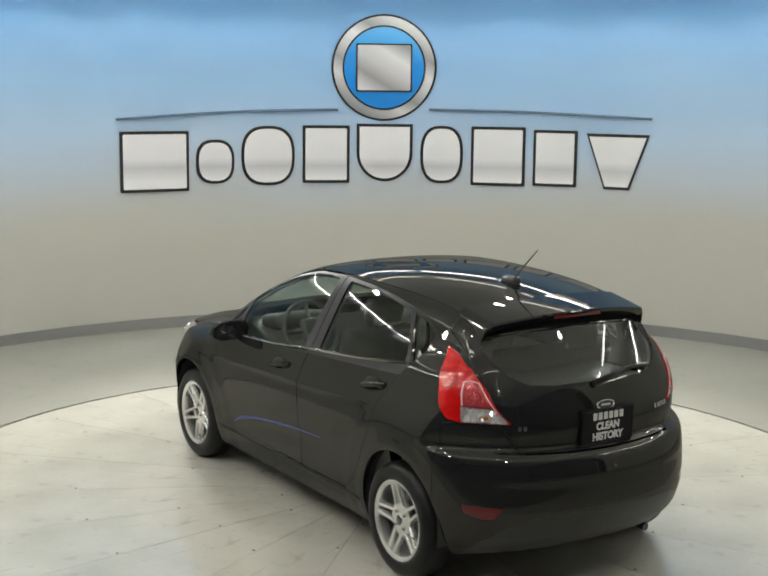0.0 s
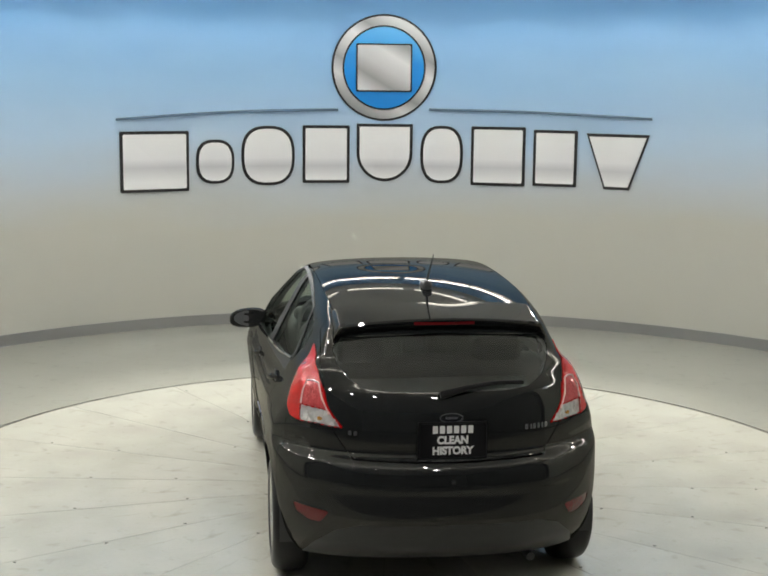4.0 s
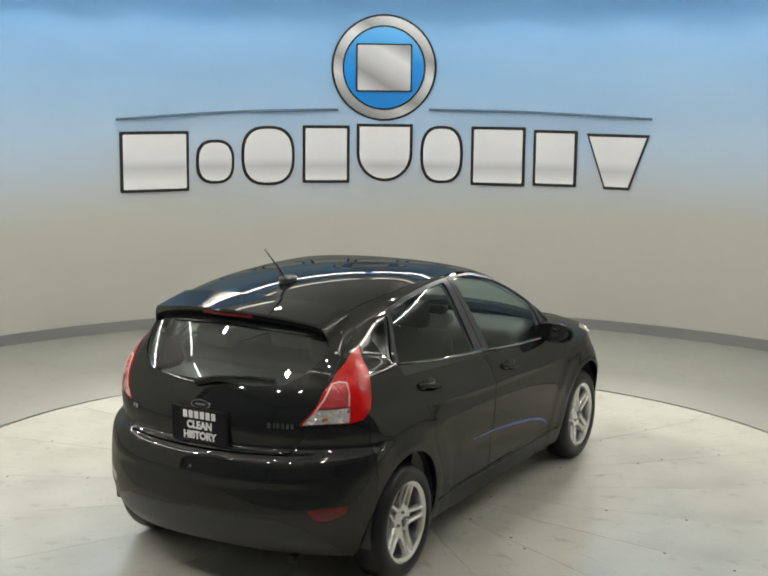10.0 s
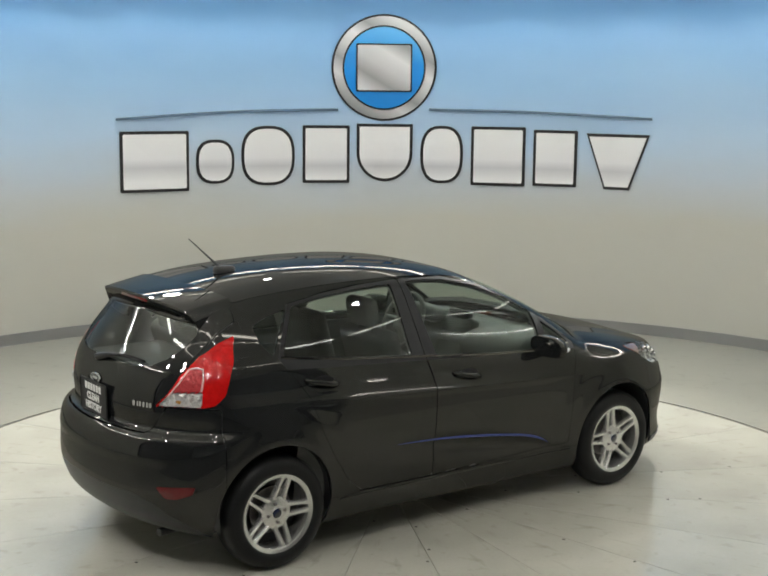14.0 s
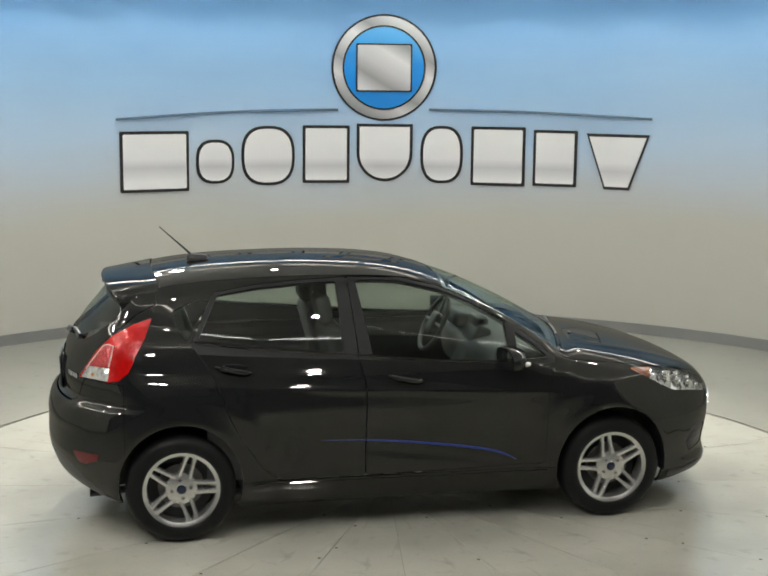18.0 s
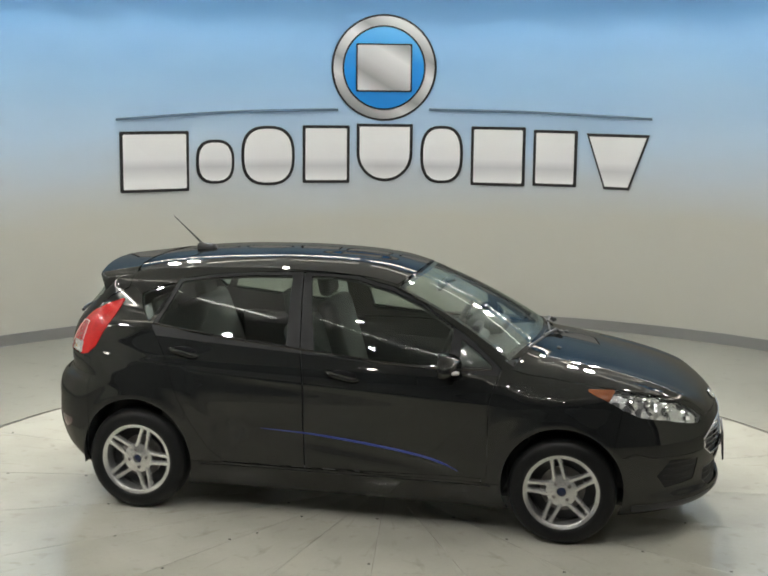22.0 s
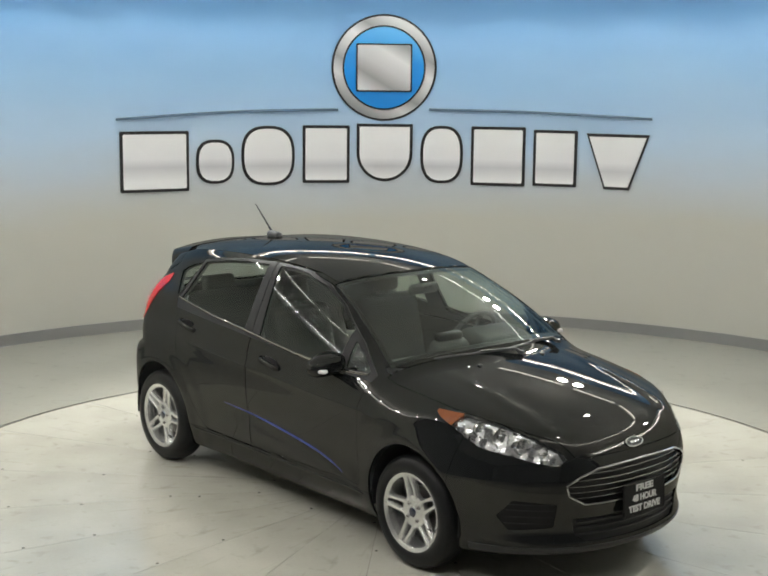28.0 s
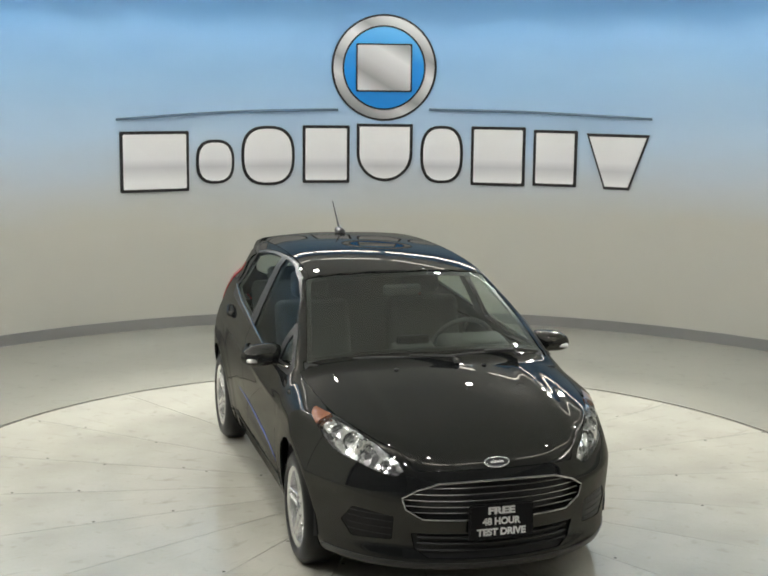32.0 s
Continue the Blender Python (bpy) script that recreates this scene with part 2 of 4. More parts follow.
    return ob


def part(name, bm, material, parent, label="", m=None, smooth=True):
    me = bpy.data.meshes.new(name)
    bm.normal_update()
    bm.to_mesh(me)
    bm.free()
    me.materials.append(material)
    if smooth:
        me.polygons.foreach_set("use_smooth", [True] * len(me.polygons))
        me.set_sharp_from_angle(angle=radians(38))
    return put(name, me, parent, label, m)


def box(sx, sy, sz, r=0.0, seg=3, at=(0, 0, 0)):
    bm = bmesh.new()
    bmesh.ops.create_cube(bm, size=1)
    bmesh.ops.scale(bm, vec=(sx, sy, sz), verts=bm.verts)
    if r:
        bmesh.ops.bevel(bm, geom=bm.edges[:], offset=r, segments=seg, affect="EDGES", profile=0.5)
    bmesh.ops.translate(bm, vec=at, verts=bm.verts)
    return bm


def lathe(profile, steps=48, closed=False, axis="y"):
    """Turn (radius, along) pairs about an axis."""
    vs, fs, n = [], [], len(profile)
    for i in range(steps):
        c, s = math.cos(2 * math.pi * i / steps), math.sin(2 * math.pi * i / steps)
        for r, h in profile:
            vs.append((r * c, h, r * s) if axis == "y" else (r * c, r * s, h))
    for i in range(steps):
        j = (i + 1) % steps
        for k in range(n if closed else n - 1):
            q = (k + 1) % n
            f = (i * n + k, j * n + k, j * n + q, i * n + q)
            fs.append(f if axis == "z" else f[::-1])
    bm = bmesh.new()
    bv = [bm.verts.new(v) for v in vs]
    for f in fs:
        bm.faces.new([bv[i] for i in f])
    return bm


def tube(points, radius, sides=8, flat=1.0):
    """A rod along points; flat squeezes it across."""
    bm = bmesh.new()
    pts = [Vector(q) for q in points]
    rings = []
    for i, q in enumerate(pts):
        d = (pts[min(i + 1, len(pts) - 1)] - pts[max(i - 1, 0)]).normalized()
        up = Vector((0, 0, 1)) if abs(d.z) < 0.9 else Vector((1, 0, 0))
        a = d.cross(up).normalized()
        b = a.cross(d)
        r = radius[i] if hasattr(radius, "__len__") else radius
        rings.append([bm.verts.new(q + a * (r * math.cos(t)) + b * (r * flat * math.sin(t)))
                      for t in [2 * math.pi * k / sides for k in range(sides)]])
    for r0, r1 in zip(rings, rings[1:]):
        for k in range(sides):
            bm.faces.new((r0[k], r0[(k + 1) % sides], r1[(k + 1) % sides], r1[k]))
    bm.faces.new(rings[0][::-1])
    bm.faces.new(rings[-1])
    return bm


def slab(outline, depth):
    """A flat outline in x, y, given depth along z."""
    bm = bmesh.new()
    lo = [bm.verts.new((x, y, 0)) for x, y in outline]
    hi = [bm.verts.new((x, y, depth)) for x, y in outline]
    bm.faces.new(lo[::-1])
    bm.faces.new(hi)
    n = len(lo)
    for i in range(n):
        bm.faces.new((lo[i], lo[(i + 1) % n], hi[(i + 1) % n], hi[i]))
    return bm


def rounded(w, h, r, seg=5):
    """Outline of a rounded rectangle about the origin."""
    pts = []
    for cx, cy, a0 in ((w / 2 - r, h / 2 - r, 0), (-w / 2 + r, h / 2 - r, 90), (-w / 2 + r, -h / 2 + r, 180), (w / 2 - r, -h / 2 + r, 270)):
        for k in range(seg + 1):
            a = radians(a0 + 90 * k / seg)
            pts.append((cx + r * math.cos(a), cy + r * math.sin(a)))
    return pts


# ---- the studio: curved wall, floor, ceiling ----
WALL_R, ROOM_H, OPEN = 5.19, 3.90, 128.0
WALL_X, WALL_Y = 0.08, 0.29


def arc_wall(name, r0, r1, z0, z1, a0, a1, step, material, label):
    n = max(2, int((a1 - a0) / step))
    vs, fs = [], []
    for i in range(n + 1):
        a = radians(a0 + (a1 - a0) * i / n)
        for r, z in ((r0, z0), (r0, z1), (r1, z1), (r1, z0)):
            vs.append((WALL_X + r * math.sin(a), WALL_Y + r * math.cos(a), z))
    for i in range(n):
        for k in range(4):
            q = (k + 1) % 4
            fs.append((4 * i + k, 4 * i + q, 4 * i + 4 + q, 4 * i + 4 + k))
    fs += [(0, 3, 2, 1), (4 * n, 4 * n + 1, 4 * n + 2, 4 * n + 3)]
    me = mesh_of(name, vs, fs, material, True)
    return tagged(put(name, me), label, kind="structure")


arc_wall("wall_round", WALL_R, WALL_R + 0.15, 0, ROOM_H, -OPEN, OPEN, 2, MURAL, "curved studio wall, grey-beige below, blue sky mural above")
arc_wall("baseboard", WALL_R - 0.02, WALL_R - 0.003, 0, 0.105, -OPEN, OPEN, 2, SKIRT, "grey baseboard along the foot of the curved wall")


def plain_wall(name, x0, x1, y0, y1, z0, z1, material, label):
    bm = box(x1 - x0, y1 - y0, z1 - z0, 0, 1, ((x0 + x1) / 2, (y0 + y1) / 2, (z0 + z1) / 2))
    ob = part(name, bm, material, None, label, smooth=False)
    return tagged(ob, kind="structure")


EX, EY = WALL_R * math.sin(radians(OPEN)), WALL_R * math.cos(radians(OPEN))
plain_wall("wall_west", -EX - 0.15, -EX, -10.6, EY, 0, ROOM_H, DARK_WALL, "plain grey side wall of the camera bay")
plain_wall("wall_east", EX, EX + 0.15, -10.6, EY, 0, ROOM_H, DARK_WALL, "plain grey side wall of the camera bay")
plain_wall("wall_south", -EX - 0.15, EX + 0.15, -10.75, -10.6, 0, ROOM_H, DARK_WALL, "plain grey back wall of the camera bay")
plain_wall("ceiling", -6.2, 6.2, -11, 6.2, ROOM_H, ROOM_H + 0.12, CEIL, "pale flat studio ceiling")

# turntable: twenty wedge panels on a hub plate, with dark joints; the floor has a round opening for it
DISC_R = 3.03
ring_n = 120
vs, fs = [], []
for i in range(ring_n):
    a = 2 * math.pi * i / ring_n
    c, s = math.cos(a), math.sin(a)
    k = 12.0 / max(abs(c), abs(s))
    vs += [((DISC_R + 0.034) * c, (DISC_R + 0.034) * s, 0), (k * c, k * s, 0), ((DISC_R + 0.034) * c, (DISC_R + 0.034) * s, -0.1)]
for i in range(ring_n):
    j = (i + 1) % ring_n
    fs += [(3 * i, 3 * i + 1, 3 * j + 1, 3 * j), (3 * i + 2, 3 * i, 3 * j, 3 * j + 2)]
tagged(put("floor", mesh_of("floor", vs, fs, FLOOR)), "smooth grey-beige painted studio floor", kind="structure")

# unseen dark slab, added so the lower car panels reflect less bright floor
plain_wall("bay_dark_slab", -EX, EX, -10.6, -3.45, 0.0, 0.006, BAY, "unseen dark slab on the bay floor, added to darken car reflections")
turntable = tagged(new("turntable"), "round turntable of pale painted wedge panels, set flush in the floor", "turntable")
part("base", lathe([(0.001, -0.006), (DISC_R - 0.002, -0.006), (DISC_R - 0.002, -0.09), (0.001, -0.09)], 96, axis="z"), JOINT, turntable, "base with grey filler in the panel joints")
part("rim", lathe([(DISC_R + 0.001, -0.006), (DISC_R + 0.031, -0.006), (DISC_R + 0.031, -0.08), (DISC_R + 0.001, -0.08)], 96, True, axis="z"), SEAM, turntable, "dark rubbery rim joint")
WEDGES, FIRST = 20, 6.0


def wedge_mesh():
    g, n = 0.0016, 8
    vs, fs = [], []
    half = math.pi / WEDGES
    outer = [(DISC_R * math.cos(t), DISC_R * math.sin(t)) for t in np.linspace(-half + g / DISC_R, half - g / DISC_R, n)]
    inner = [(0.12 * math.cos(t), 0.12 * math.sin(t)) for t in (half - g / 0.12, -half + g / 0.12)]
    return slab([*outer, *inner], 0.02)


wm = wedge_mesh()
wme = bpy.data.meshes.new("panel")
wm.to_mesh(wme)
wm.free()
wme.materials.append(DECK)
for i in range(WEDGES):
    ob = put("panel", wme, turntable, "", pose(0, 0, -0.02, 0, 0, FIRST + 9 + 18 * i))
part("hub_plate", lathe([(0.001, 0), (0.117, 0), (0.117, -0.02), (0.001, -0.02)], 40, axis="z"), DECK, turntable)
rng = random.Random(5)
sme = bpy.data.meshes.new("screw")
sb = lathe([(0.0005, 0.0), (0.006, 0.0), (0.0085, 0.0008), (0.009, 0.0)], 10, axis="z")
sb.to_mesh(sme)
sb.free()
sme.materials.append(SEAM)
for i in range(WEDGES):
    for r in (0.75, 1.3, 1.85, 2.4, 2.9):
        for side in (-1, 1):
            t = radians(FIRST + 18 * i)
            if rng.random() < 0.70:
                continue
            rr = r + rng.uniform(-0.12, 0.12)
            x, y = rr * math.cos(t) - side * 0.022 * math.sin(t), rr * math.sin(t) + side * 0.022 * math.cos(t)
            put("screw", sme, turntable, "", pose(x, y, 0.0006))


# ---- lamps: two rings of slim tubes, and small spot lamps ----
def tube_lamp(length, shield):
    """A slim tube under a channel; the wall ring has an added shield on its wall side."""
    ob = tagged(new("tube_lamp"), "slim white ceiling fitting with one bright tube", "lamp", "rings of tube lamps")
    part("housing", box(length + 0.05, 0.024, 0.02, 0.005, 2, (0, 0, 0.03)), HOUSING, ob)
    if shield:
        # unseen plate, added to block a hot band on the upper wall
        part("shield", box(length + 0.05, 0.008, 0.16, 0.002, 1, (0, 0.05, -0.03)), HOUSING, ob, "added white shield that keeps tube light off the wall")
    part("tube", tube([(-length / 2, 0, 0.0), (length / 2, 0, 0.0)], 0.0085 if shield else 0.016, 8), WALL_TUBE if shield else TUBE, ob)
    part("hanger", tube([(0, 0, 0.04), (0, 0, 0.30)], 0.004, 6), HOUSING, ob)
    return ob


def ring_of(first, places):
    for i, (az, r, z, cx, cy) in enumerate(places):
        a = radians(az)
        m = pose(cx + r * math.sin(a), cy + r * math.cos(a), z, 0, 0, -az)
        if i == 0:
            first.matrix_basis = m
        else:
            copy_thing(first, m)


ring_of(tube_lamp(1.12, True), [(s * (0.3 + 6.75 + 13.5 * i) - 0.6, 4.98, 3.47, WALL_X, WALL_Y) for i in range(9) for s in (-1, 1)])
ring_of(tube_lamp(0.98, False), [(9 + 18 * i, 3.75, 3.60, WALL_X, 0.25) for i in range(20)])
LED = glow("spot_led", (1.0, 0.98, 0.95), SPOT_POWER)
KEY_LED = glow("key_spot_led", (1.0, 0.98, 0.95), KEY_GLOW)


def spot_lamp(size, led, lean):
    ob = tagged(new("spot_lamp"), "small round ceiling spot lamp with a bright face", "lamp", "ceiling spot lamps")
    tilt = pose(0, 0, 0, -lean, 0, 0)
    part("can", lathe([(size + 0.002, -0.006), (size + 0.012, -0.006), (size + 0.015, 0.05), (0.001, 0.05)], 24, axis="z"), HOUSING, ob, "", tilt)
    part("face", lathe([(0.001, 0.0), (size, 0.0), (size, 0.01), (0.001, 0.01)], 20, axis="z"), led, ob, "", tilt)
    part("stem", tube([(0, 0.02, 0.02), (0, 0.02, 0.32)], 0.008, 8), HOUSING, ob)
    return ob


KEY_AZ = (31, 34.5, 325.5, 329)
ring_of(spot_lamp(0.080, KEY_LED, 52), [(az, 4.4, 3.58, 0, 0) for az in KEY_AZ])
for az in KEY_AZ:
    # the beam of each key lamp, set in front of its face and aimed at the turntable
    d = bpy.data.lights.new("key_beam", "SPOT")
    d.energy, d.color, d.spot_size, d.spot_blend, d.shadow_soft_size = KEY_WATTS, (1.0, 0.975, 0.92), radians(88), 0.6, 0.05
    at = Vector((4.4 * math.sin(radians(az)), 4.4 * math.cos(radians(az)), 3.58))
    down = (Vector((0, -0.2, 0)) - at).normalized()
    beam = new("key_beam", d)
    beam.matrix_basis = Matrix.Translation(at + down * 0.03) @ down.to_track_quat("-Z", "Y").to_matrix().to_4x4()
ring_of(spot_lamp(0.062, LED, 52), [(az, 4.4, 3.58, 0, 0) for az in (75, 168, 192, 205, 224, 240, 262, 290)])
ring_of(spot_lamp(0.042, LED, 30), [(az, 2.9, 3.62, 0, 0) for az in (20, 63, 118, 170, 206, 245, 300, 340)])


# ---- the car: one smooth body surface, cut into panels ----
# car space: x forward, y left, z up, origin on the floor midway between the axles
def curve(*pts):
    """A smooth monotone-safe curve through (u, v) pairs."""
    u, v = np.array([q[0] for q in pts], float), np.array([q[1] for q in pts], float)
    d = np.diff(v) / np.diff(u)
    m = np.zeros(len(u))
    m[0], m[-1] = d[0], d[-1]
    for i in range(1, len(u) - 1):
        m[i] = 0 if d[i - 1] * d[i] <= 0 else 2 * d[i - 1] * d[i] / (d[i - 1] + d[i])
    g = np.linspace(u[0], u[-1], 600)
    k = np.clip(np.searchsorted(u, g, "right") - 1, 0, len(u) - 2)
    h = u[k + 1] - u[k]
    t = (g - u[k]) / h
    w = (1 + 2 * t) * (1 - t) ** 2 * v[k] + t * (1 - t) ** 2 * h * m[k] + t * t * (3 - 2 * t) * v[k + 1] + t * t * (t - 1) * h * m[k + 1]
    k = np.hanning(19)
    w = np.convolve(np.pad(w, 9, "reflect", reflect_type="odd"), k / k.sum(), "valid")
    return lambda x: np.interp(x, g, w)


def smax(a, b, k):
    h = np.clip(0.5 + 0.5 * (a - b) / k, 0, 1)
    return b * (1 - h) + a * h + k * h * (1 - h)


AXLE, HUB_Z, TRACK, TYRE_R = 1.2445, 0.300, 0.735, 0.302
side_sec = curve((0.1, -0.13), (0.2, -0.075), (0.28, -0.05), (0.36, -0.035), (0.5, -0.018), (0.62, -0.006), (0.73, 0), (0.81, -0.005), (0.88, -0.024), (0.95, -0.060), (1.02, -0.085), (1.1, -0.125), (1.25, -0.22))
side_plan = curve((-2.1, 0.66), (-1.9, 0.73), (-1.75, 0.775), (-1.6, 0.808), (-1.4, 0.826), (-1.245, 0.833), (-0.9, 0.838), (0, 0.845), (0.8, 0.848), (1.245, 0.848), (1.45, 0.84), (1.65, 0.81), (1.85, 0.745), (2.15, 0.60))
nose_x = curve((0.05, 1.75), (0.15, 1.96), (0.2, 2.06), (0.24, 2.085), (0.32, 2.07), (0.45, 2.09), (0.56, 2.10), (0.66, 2.09), (0.73, 2.065), (0.85, 2.02), (1.1, 1.9))
tail_x = curve((0.05, -1.62), (0.2, -1.80), (0.34, -1.935), (0.48, -1.972), (0.62, -1.966), (0.70, -1.950), (0.738, -1.922), (0.765, -1.868), (0.85, -1.876), (0.95, -1.864), (1.03, -1.835), (1.10, -1.785), (1.18, -1.726), (1.27, -1.658), (1.36, -1.60), (1.55, -1.48))
deck_z = curve((-2.1, 1.23), (-1.15, 1.20), (-0.34, 1.125), (0.2, 1.075), (0.6, 1.05), (0.9, 1.034), (1.05, 1.012), (1.3, 0.974), (1.55, 0.924), (1.77, 0.864), (1.93, 0.796), (2.04, 0.718), (2.12, 0.60))
belly_z = curve((-2.1, 0.30), (-1.8, 0.225), (-1.5, 0.18), (-1.0, 0.152), (1.0, 0.152), (1.5, 0.16), (2.1, 0.185))
roof_z = curve((-1.8, 1.28), (-1.6, 1.355), (-1.4, 1.408), (-1.1, 1.450), (-0.8, 1.467), (-0.5, 1.473), (-0.2, 1.466), (0.1, 1.438), (0.28, 1.397), (0.46, 1.338), (0.7, 1.235), (0.92, 1.12), (1.1, 1.01), (1.3, 0.88))
cabin_y = curve((-1.9, 0.58), (-1.7, 0.64), (-1.5, 0.71), (-1.2, 0.757), (-0.8, 0.782), (0, 0.792), (0.5, 0.795), (0.9, 0.76), (1.2, 0.71))
crease_z = curve((-1.5, 0.90), (-0.9, 0.862), (0, 0.815), (0.8, 0.775), (1.3, 0.75))


def body(x, y, z):
    """Negative inside the body."""
    a = np.abs(y)
    w = side_plan(x) + side_sec(z)
    for ax in (-AXLE, AXLE):
        r = np.hypot(x - ax, (z - HUB_Z) * 0.95)
        w = w + 0.009 * np.exp(-((r - 0.36) / 0.05) ** 2) + 0.008 / (1 + np.exp((r - 0.530) / 0.016))
    fade = np.clip((1.0 - x) / 0.4, 0, 1) * np.clip((x + 1.35) / 0.5, 0, 1)
    dz = z - crease_z(x)
    w = w + 0.013 * np.exp(-np.abs(dz) / 0.028) * fade
    scoop = z - (0.455 - 0.13 * (x - 0.1) - 0.10 * np.clip(x - 0.35, 0, 1))
    w = w - 0.014 * np.exp(-(scoop / 0.055) ** 2) * np.clip((x + 0.6) / 0.5, 0, 1) * np.clip((0.85 - x) / 0.3, 0, 1)
    nose = x - (nose_x(z) + 0.012 - 0.42 * a ** 2 - (0.52 + 0.36 * np.clip((z - 0.58) / 0.2, 0, 1)) * a ** 4)
    tail = tail_x(z) + 0.28 * a ** 2 + 0.45 * a ** 4 - x
    bulge = 0.007 * np.exp(-((a - 0.46) / 0.05) ** 2) * np.clip((x - 1.0) / 0.5, 0, 1)
    top = (z - (deck_z(x) - 0.115 * a ** 2 - 0.8 * np.maximum(a - 0.55, 0) ** 2 * np.clip((x - 0.7) / 0.3, 0, 1) + bulge)) / 1.05
    low = smax(a - w, top, 0.07)
    low = smax(low, nose, 0.09)
    low = smax(low, tail, 0.07)
    low = smax(low, belly_z(x) - z, 0.05)
    wrap = 0.17 * np.clip((x - 0.05) / 0.35, 0, 1)
    roof = (z - roof_z(x + wrap * a ** 2) + 0.07 * a ** 2 + 0.16 * a ** 4) / (1 + 0.12 * np.clip((x - 0.1) / 0.3, 0, 1))
    zz = np.maximum(z - 0.97, -0.06)
    glass_side = (a - (cabin_y(x) - 0.45 * zz - 0.13 * zz * zz)) / 1.1
    cab = smax(glass_side, roof, 0.085)
    cab = smax(cab, tail, 0.07)
    cab = smax(cab, 0.6 - z, 0.05)
    cab = smax(cab, x + 0.2 * a ** 2 - 1.22, 0.05)
    return -smax(-low, -cab, 0.025)


def shell(stations, turns, cap):
    """Sample half of the body along rays from a spine."""
    xa, xb, za, zb = -0.95, 1.05, 0.66, 0.52
    rows = [(0, -math.pi / 2 * (1 - i / cap)) for i in range(cap)] + [(i / stations, 0.0) for i in range(stations + 1)] + [(1, math.pi / 2 * (i + 1) / cap) for i in range(cap)]
    f, psi = np.array(rows).T
    th = np.linspace(0, math.pi, turns)
    F, T = np.meshgrid(f, th, indexing="ij")
    P = np.meshgrid(psi, th, indexing="ij")[0]
    ox, oz = xa + (xb - xa) * F, za + (zb - za) * F
    dx, dy, dz = np.sin(P), np.cos(P) * np.sin(T), -np.cos(P) * np.cos(T)
    lo, hi = np.zeros_like(ox) + 0.02, np.zeros_like(ox) + 2.6
    for _ in range(34):
        mid = (lo + hi) / 2
        ins = body(ox + dx * mid, dy * mid, oz + dz * mid) < 0
        lo, hi = np.where(ins, mid, lo), np.where(ins, hi, mid)
    V = np.stack([ox + dx * lo, np.maximum(dy * lo, 0), oz + dz * lo], -1)
    V[:, 0, 1] = V[:, -1, 1] = 0
    n, m = ox.shape
    V = V.reshape(-1, 3)
    i, j = np.meshgrid(np.arange(n - 1), np.arange(m - 1), indexing="ij")
    q = (i * m + j).ravel()
    T = np.concatenate([np.stack([q, q + m + 1, q + m], 1), np.stack([q, q + 1, q + m + 1], 1)])
    return V, surface_normals(V), T


def surface_normals(V, h=0.008):
    g = []
    for k in range(3):
        d = np.zeros(3)
        d[k] = h
        A, B = V + d, V - d
        g.append(body(*A.T) - body(*B.T))
    N = np.stack(g, 1)
    return N / np.maximum(np.linalg.norm(N, axis=1, keepdims=True), 1e-9)


def cut(mesh, field):
    """Keep the part of a triangle mesh where the field is negative."""
    V, N, T = mesh
    f = field(V[:, 0], V[:, 1], V[:, 2]) + 1e-7
    s = (f < 0)[T]
    c = s.sum(1)
    out, extra_i, extra_j = [T[c == 3]], [], []
    base, made = len(V), 0
    for cnt in (1, 2):
        K = T[c == cnt]
        if not len(K):
            continue
        sk = s[c == cnt]
        lone = sk.argmax(1) if cnt == 1 else (~sk).argmax(1)
        r = np.arange(len(K))
        A, B, C = K[r, lone], K[r, (lone + 1) % 3], K[r, (lone + 2) % 3]
        ab, ac = base + made + r, base + made + len(K) + r
        extra_i += [A, A]
        extra_j += [B, C]
        made += 2 * len(K)
        if cnt == 1:
            out.append(np.stack([A, ab, ac], 1))
        else:
            out += [np.stack([ab, B, C], 1), np.stack([ab, C, ac], 1)]
    if made:
        I, J = np.concatenate(extra_i), np.concatenate(extra_j)
        lo, hi = np.minimum(I, J), np.maximum(I, J)
        t = (f[lo] / (f[lo] - f[hi]))[:, None]
        V = np.concatenate([V, V[lo] * (1 - t) + V[hi] * t])
        N = np.concatenate([N, N[lo] * (1 - t) + N[hi] * t])
        key = lo.astype(np.int64) * base + hi
        _, at, inv = np.unique(key, return_index=True, return_inverse=True)
        remap = np.concatenate([np.arange(base), base + at[inv]])
        T = remap[np.concatenate(out)]
    else:
        T = out[0]
    T = T[(T[:, 0] != T[:, 1]) & (T[:, 1] != T[:, 2]) & (T[:, 0] != T[:, 2])]
    used, inv = np.unique(T, return_inverse=True)
    N = N[used]
    return V[used], N / np.maximum(np.linalg.norm(N, axis=1, keepdims=True), 1e-9), inv.reshape(-1, 3)


def poly(pts, axes="xz", r=0.0):
    """Signed distance to a polygon in a side, front or plan projection; r rounds it outward."""
    P = np.array(pts, float)
    Q = np.roll(P, -1, 0)

    def field(x, y, z):
        c = {"x": x, "y": np.abs(y), "z": z}
        u, v = c[axes[0]], c[axes[1]]
        best, inside = np.full(len(u), 9.0), np.zeros(len(u), bool)
        for (ax, az), (bx, bz) in zip(P, Q):
            ex, ez = bx - ax, bz - az
            t = np.clip(((u - ax) * ex + (v - az) * ez) / (ex * ex + ez * ez), 0, 1)
            best = np.minimum(best, np.hypot(u - ax - t * ex, v - az - t * ez))
            if az != bz:
                inside ^= ((az > v) != (bz > v)) & (u < ax + (v - az) * ex / ez)
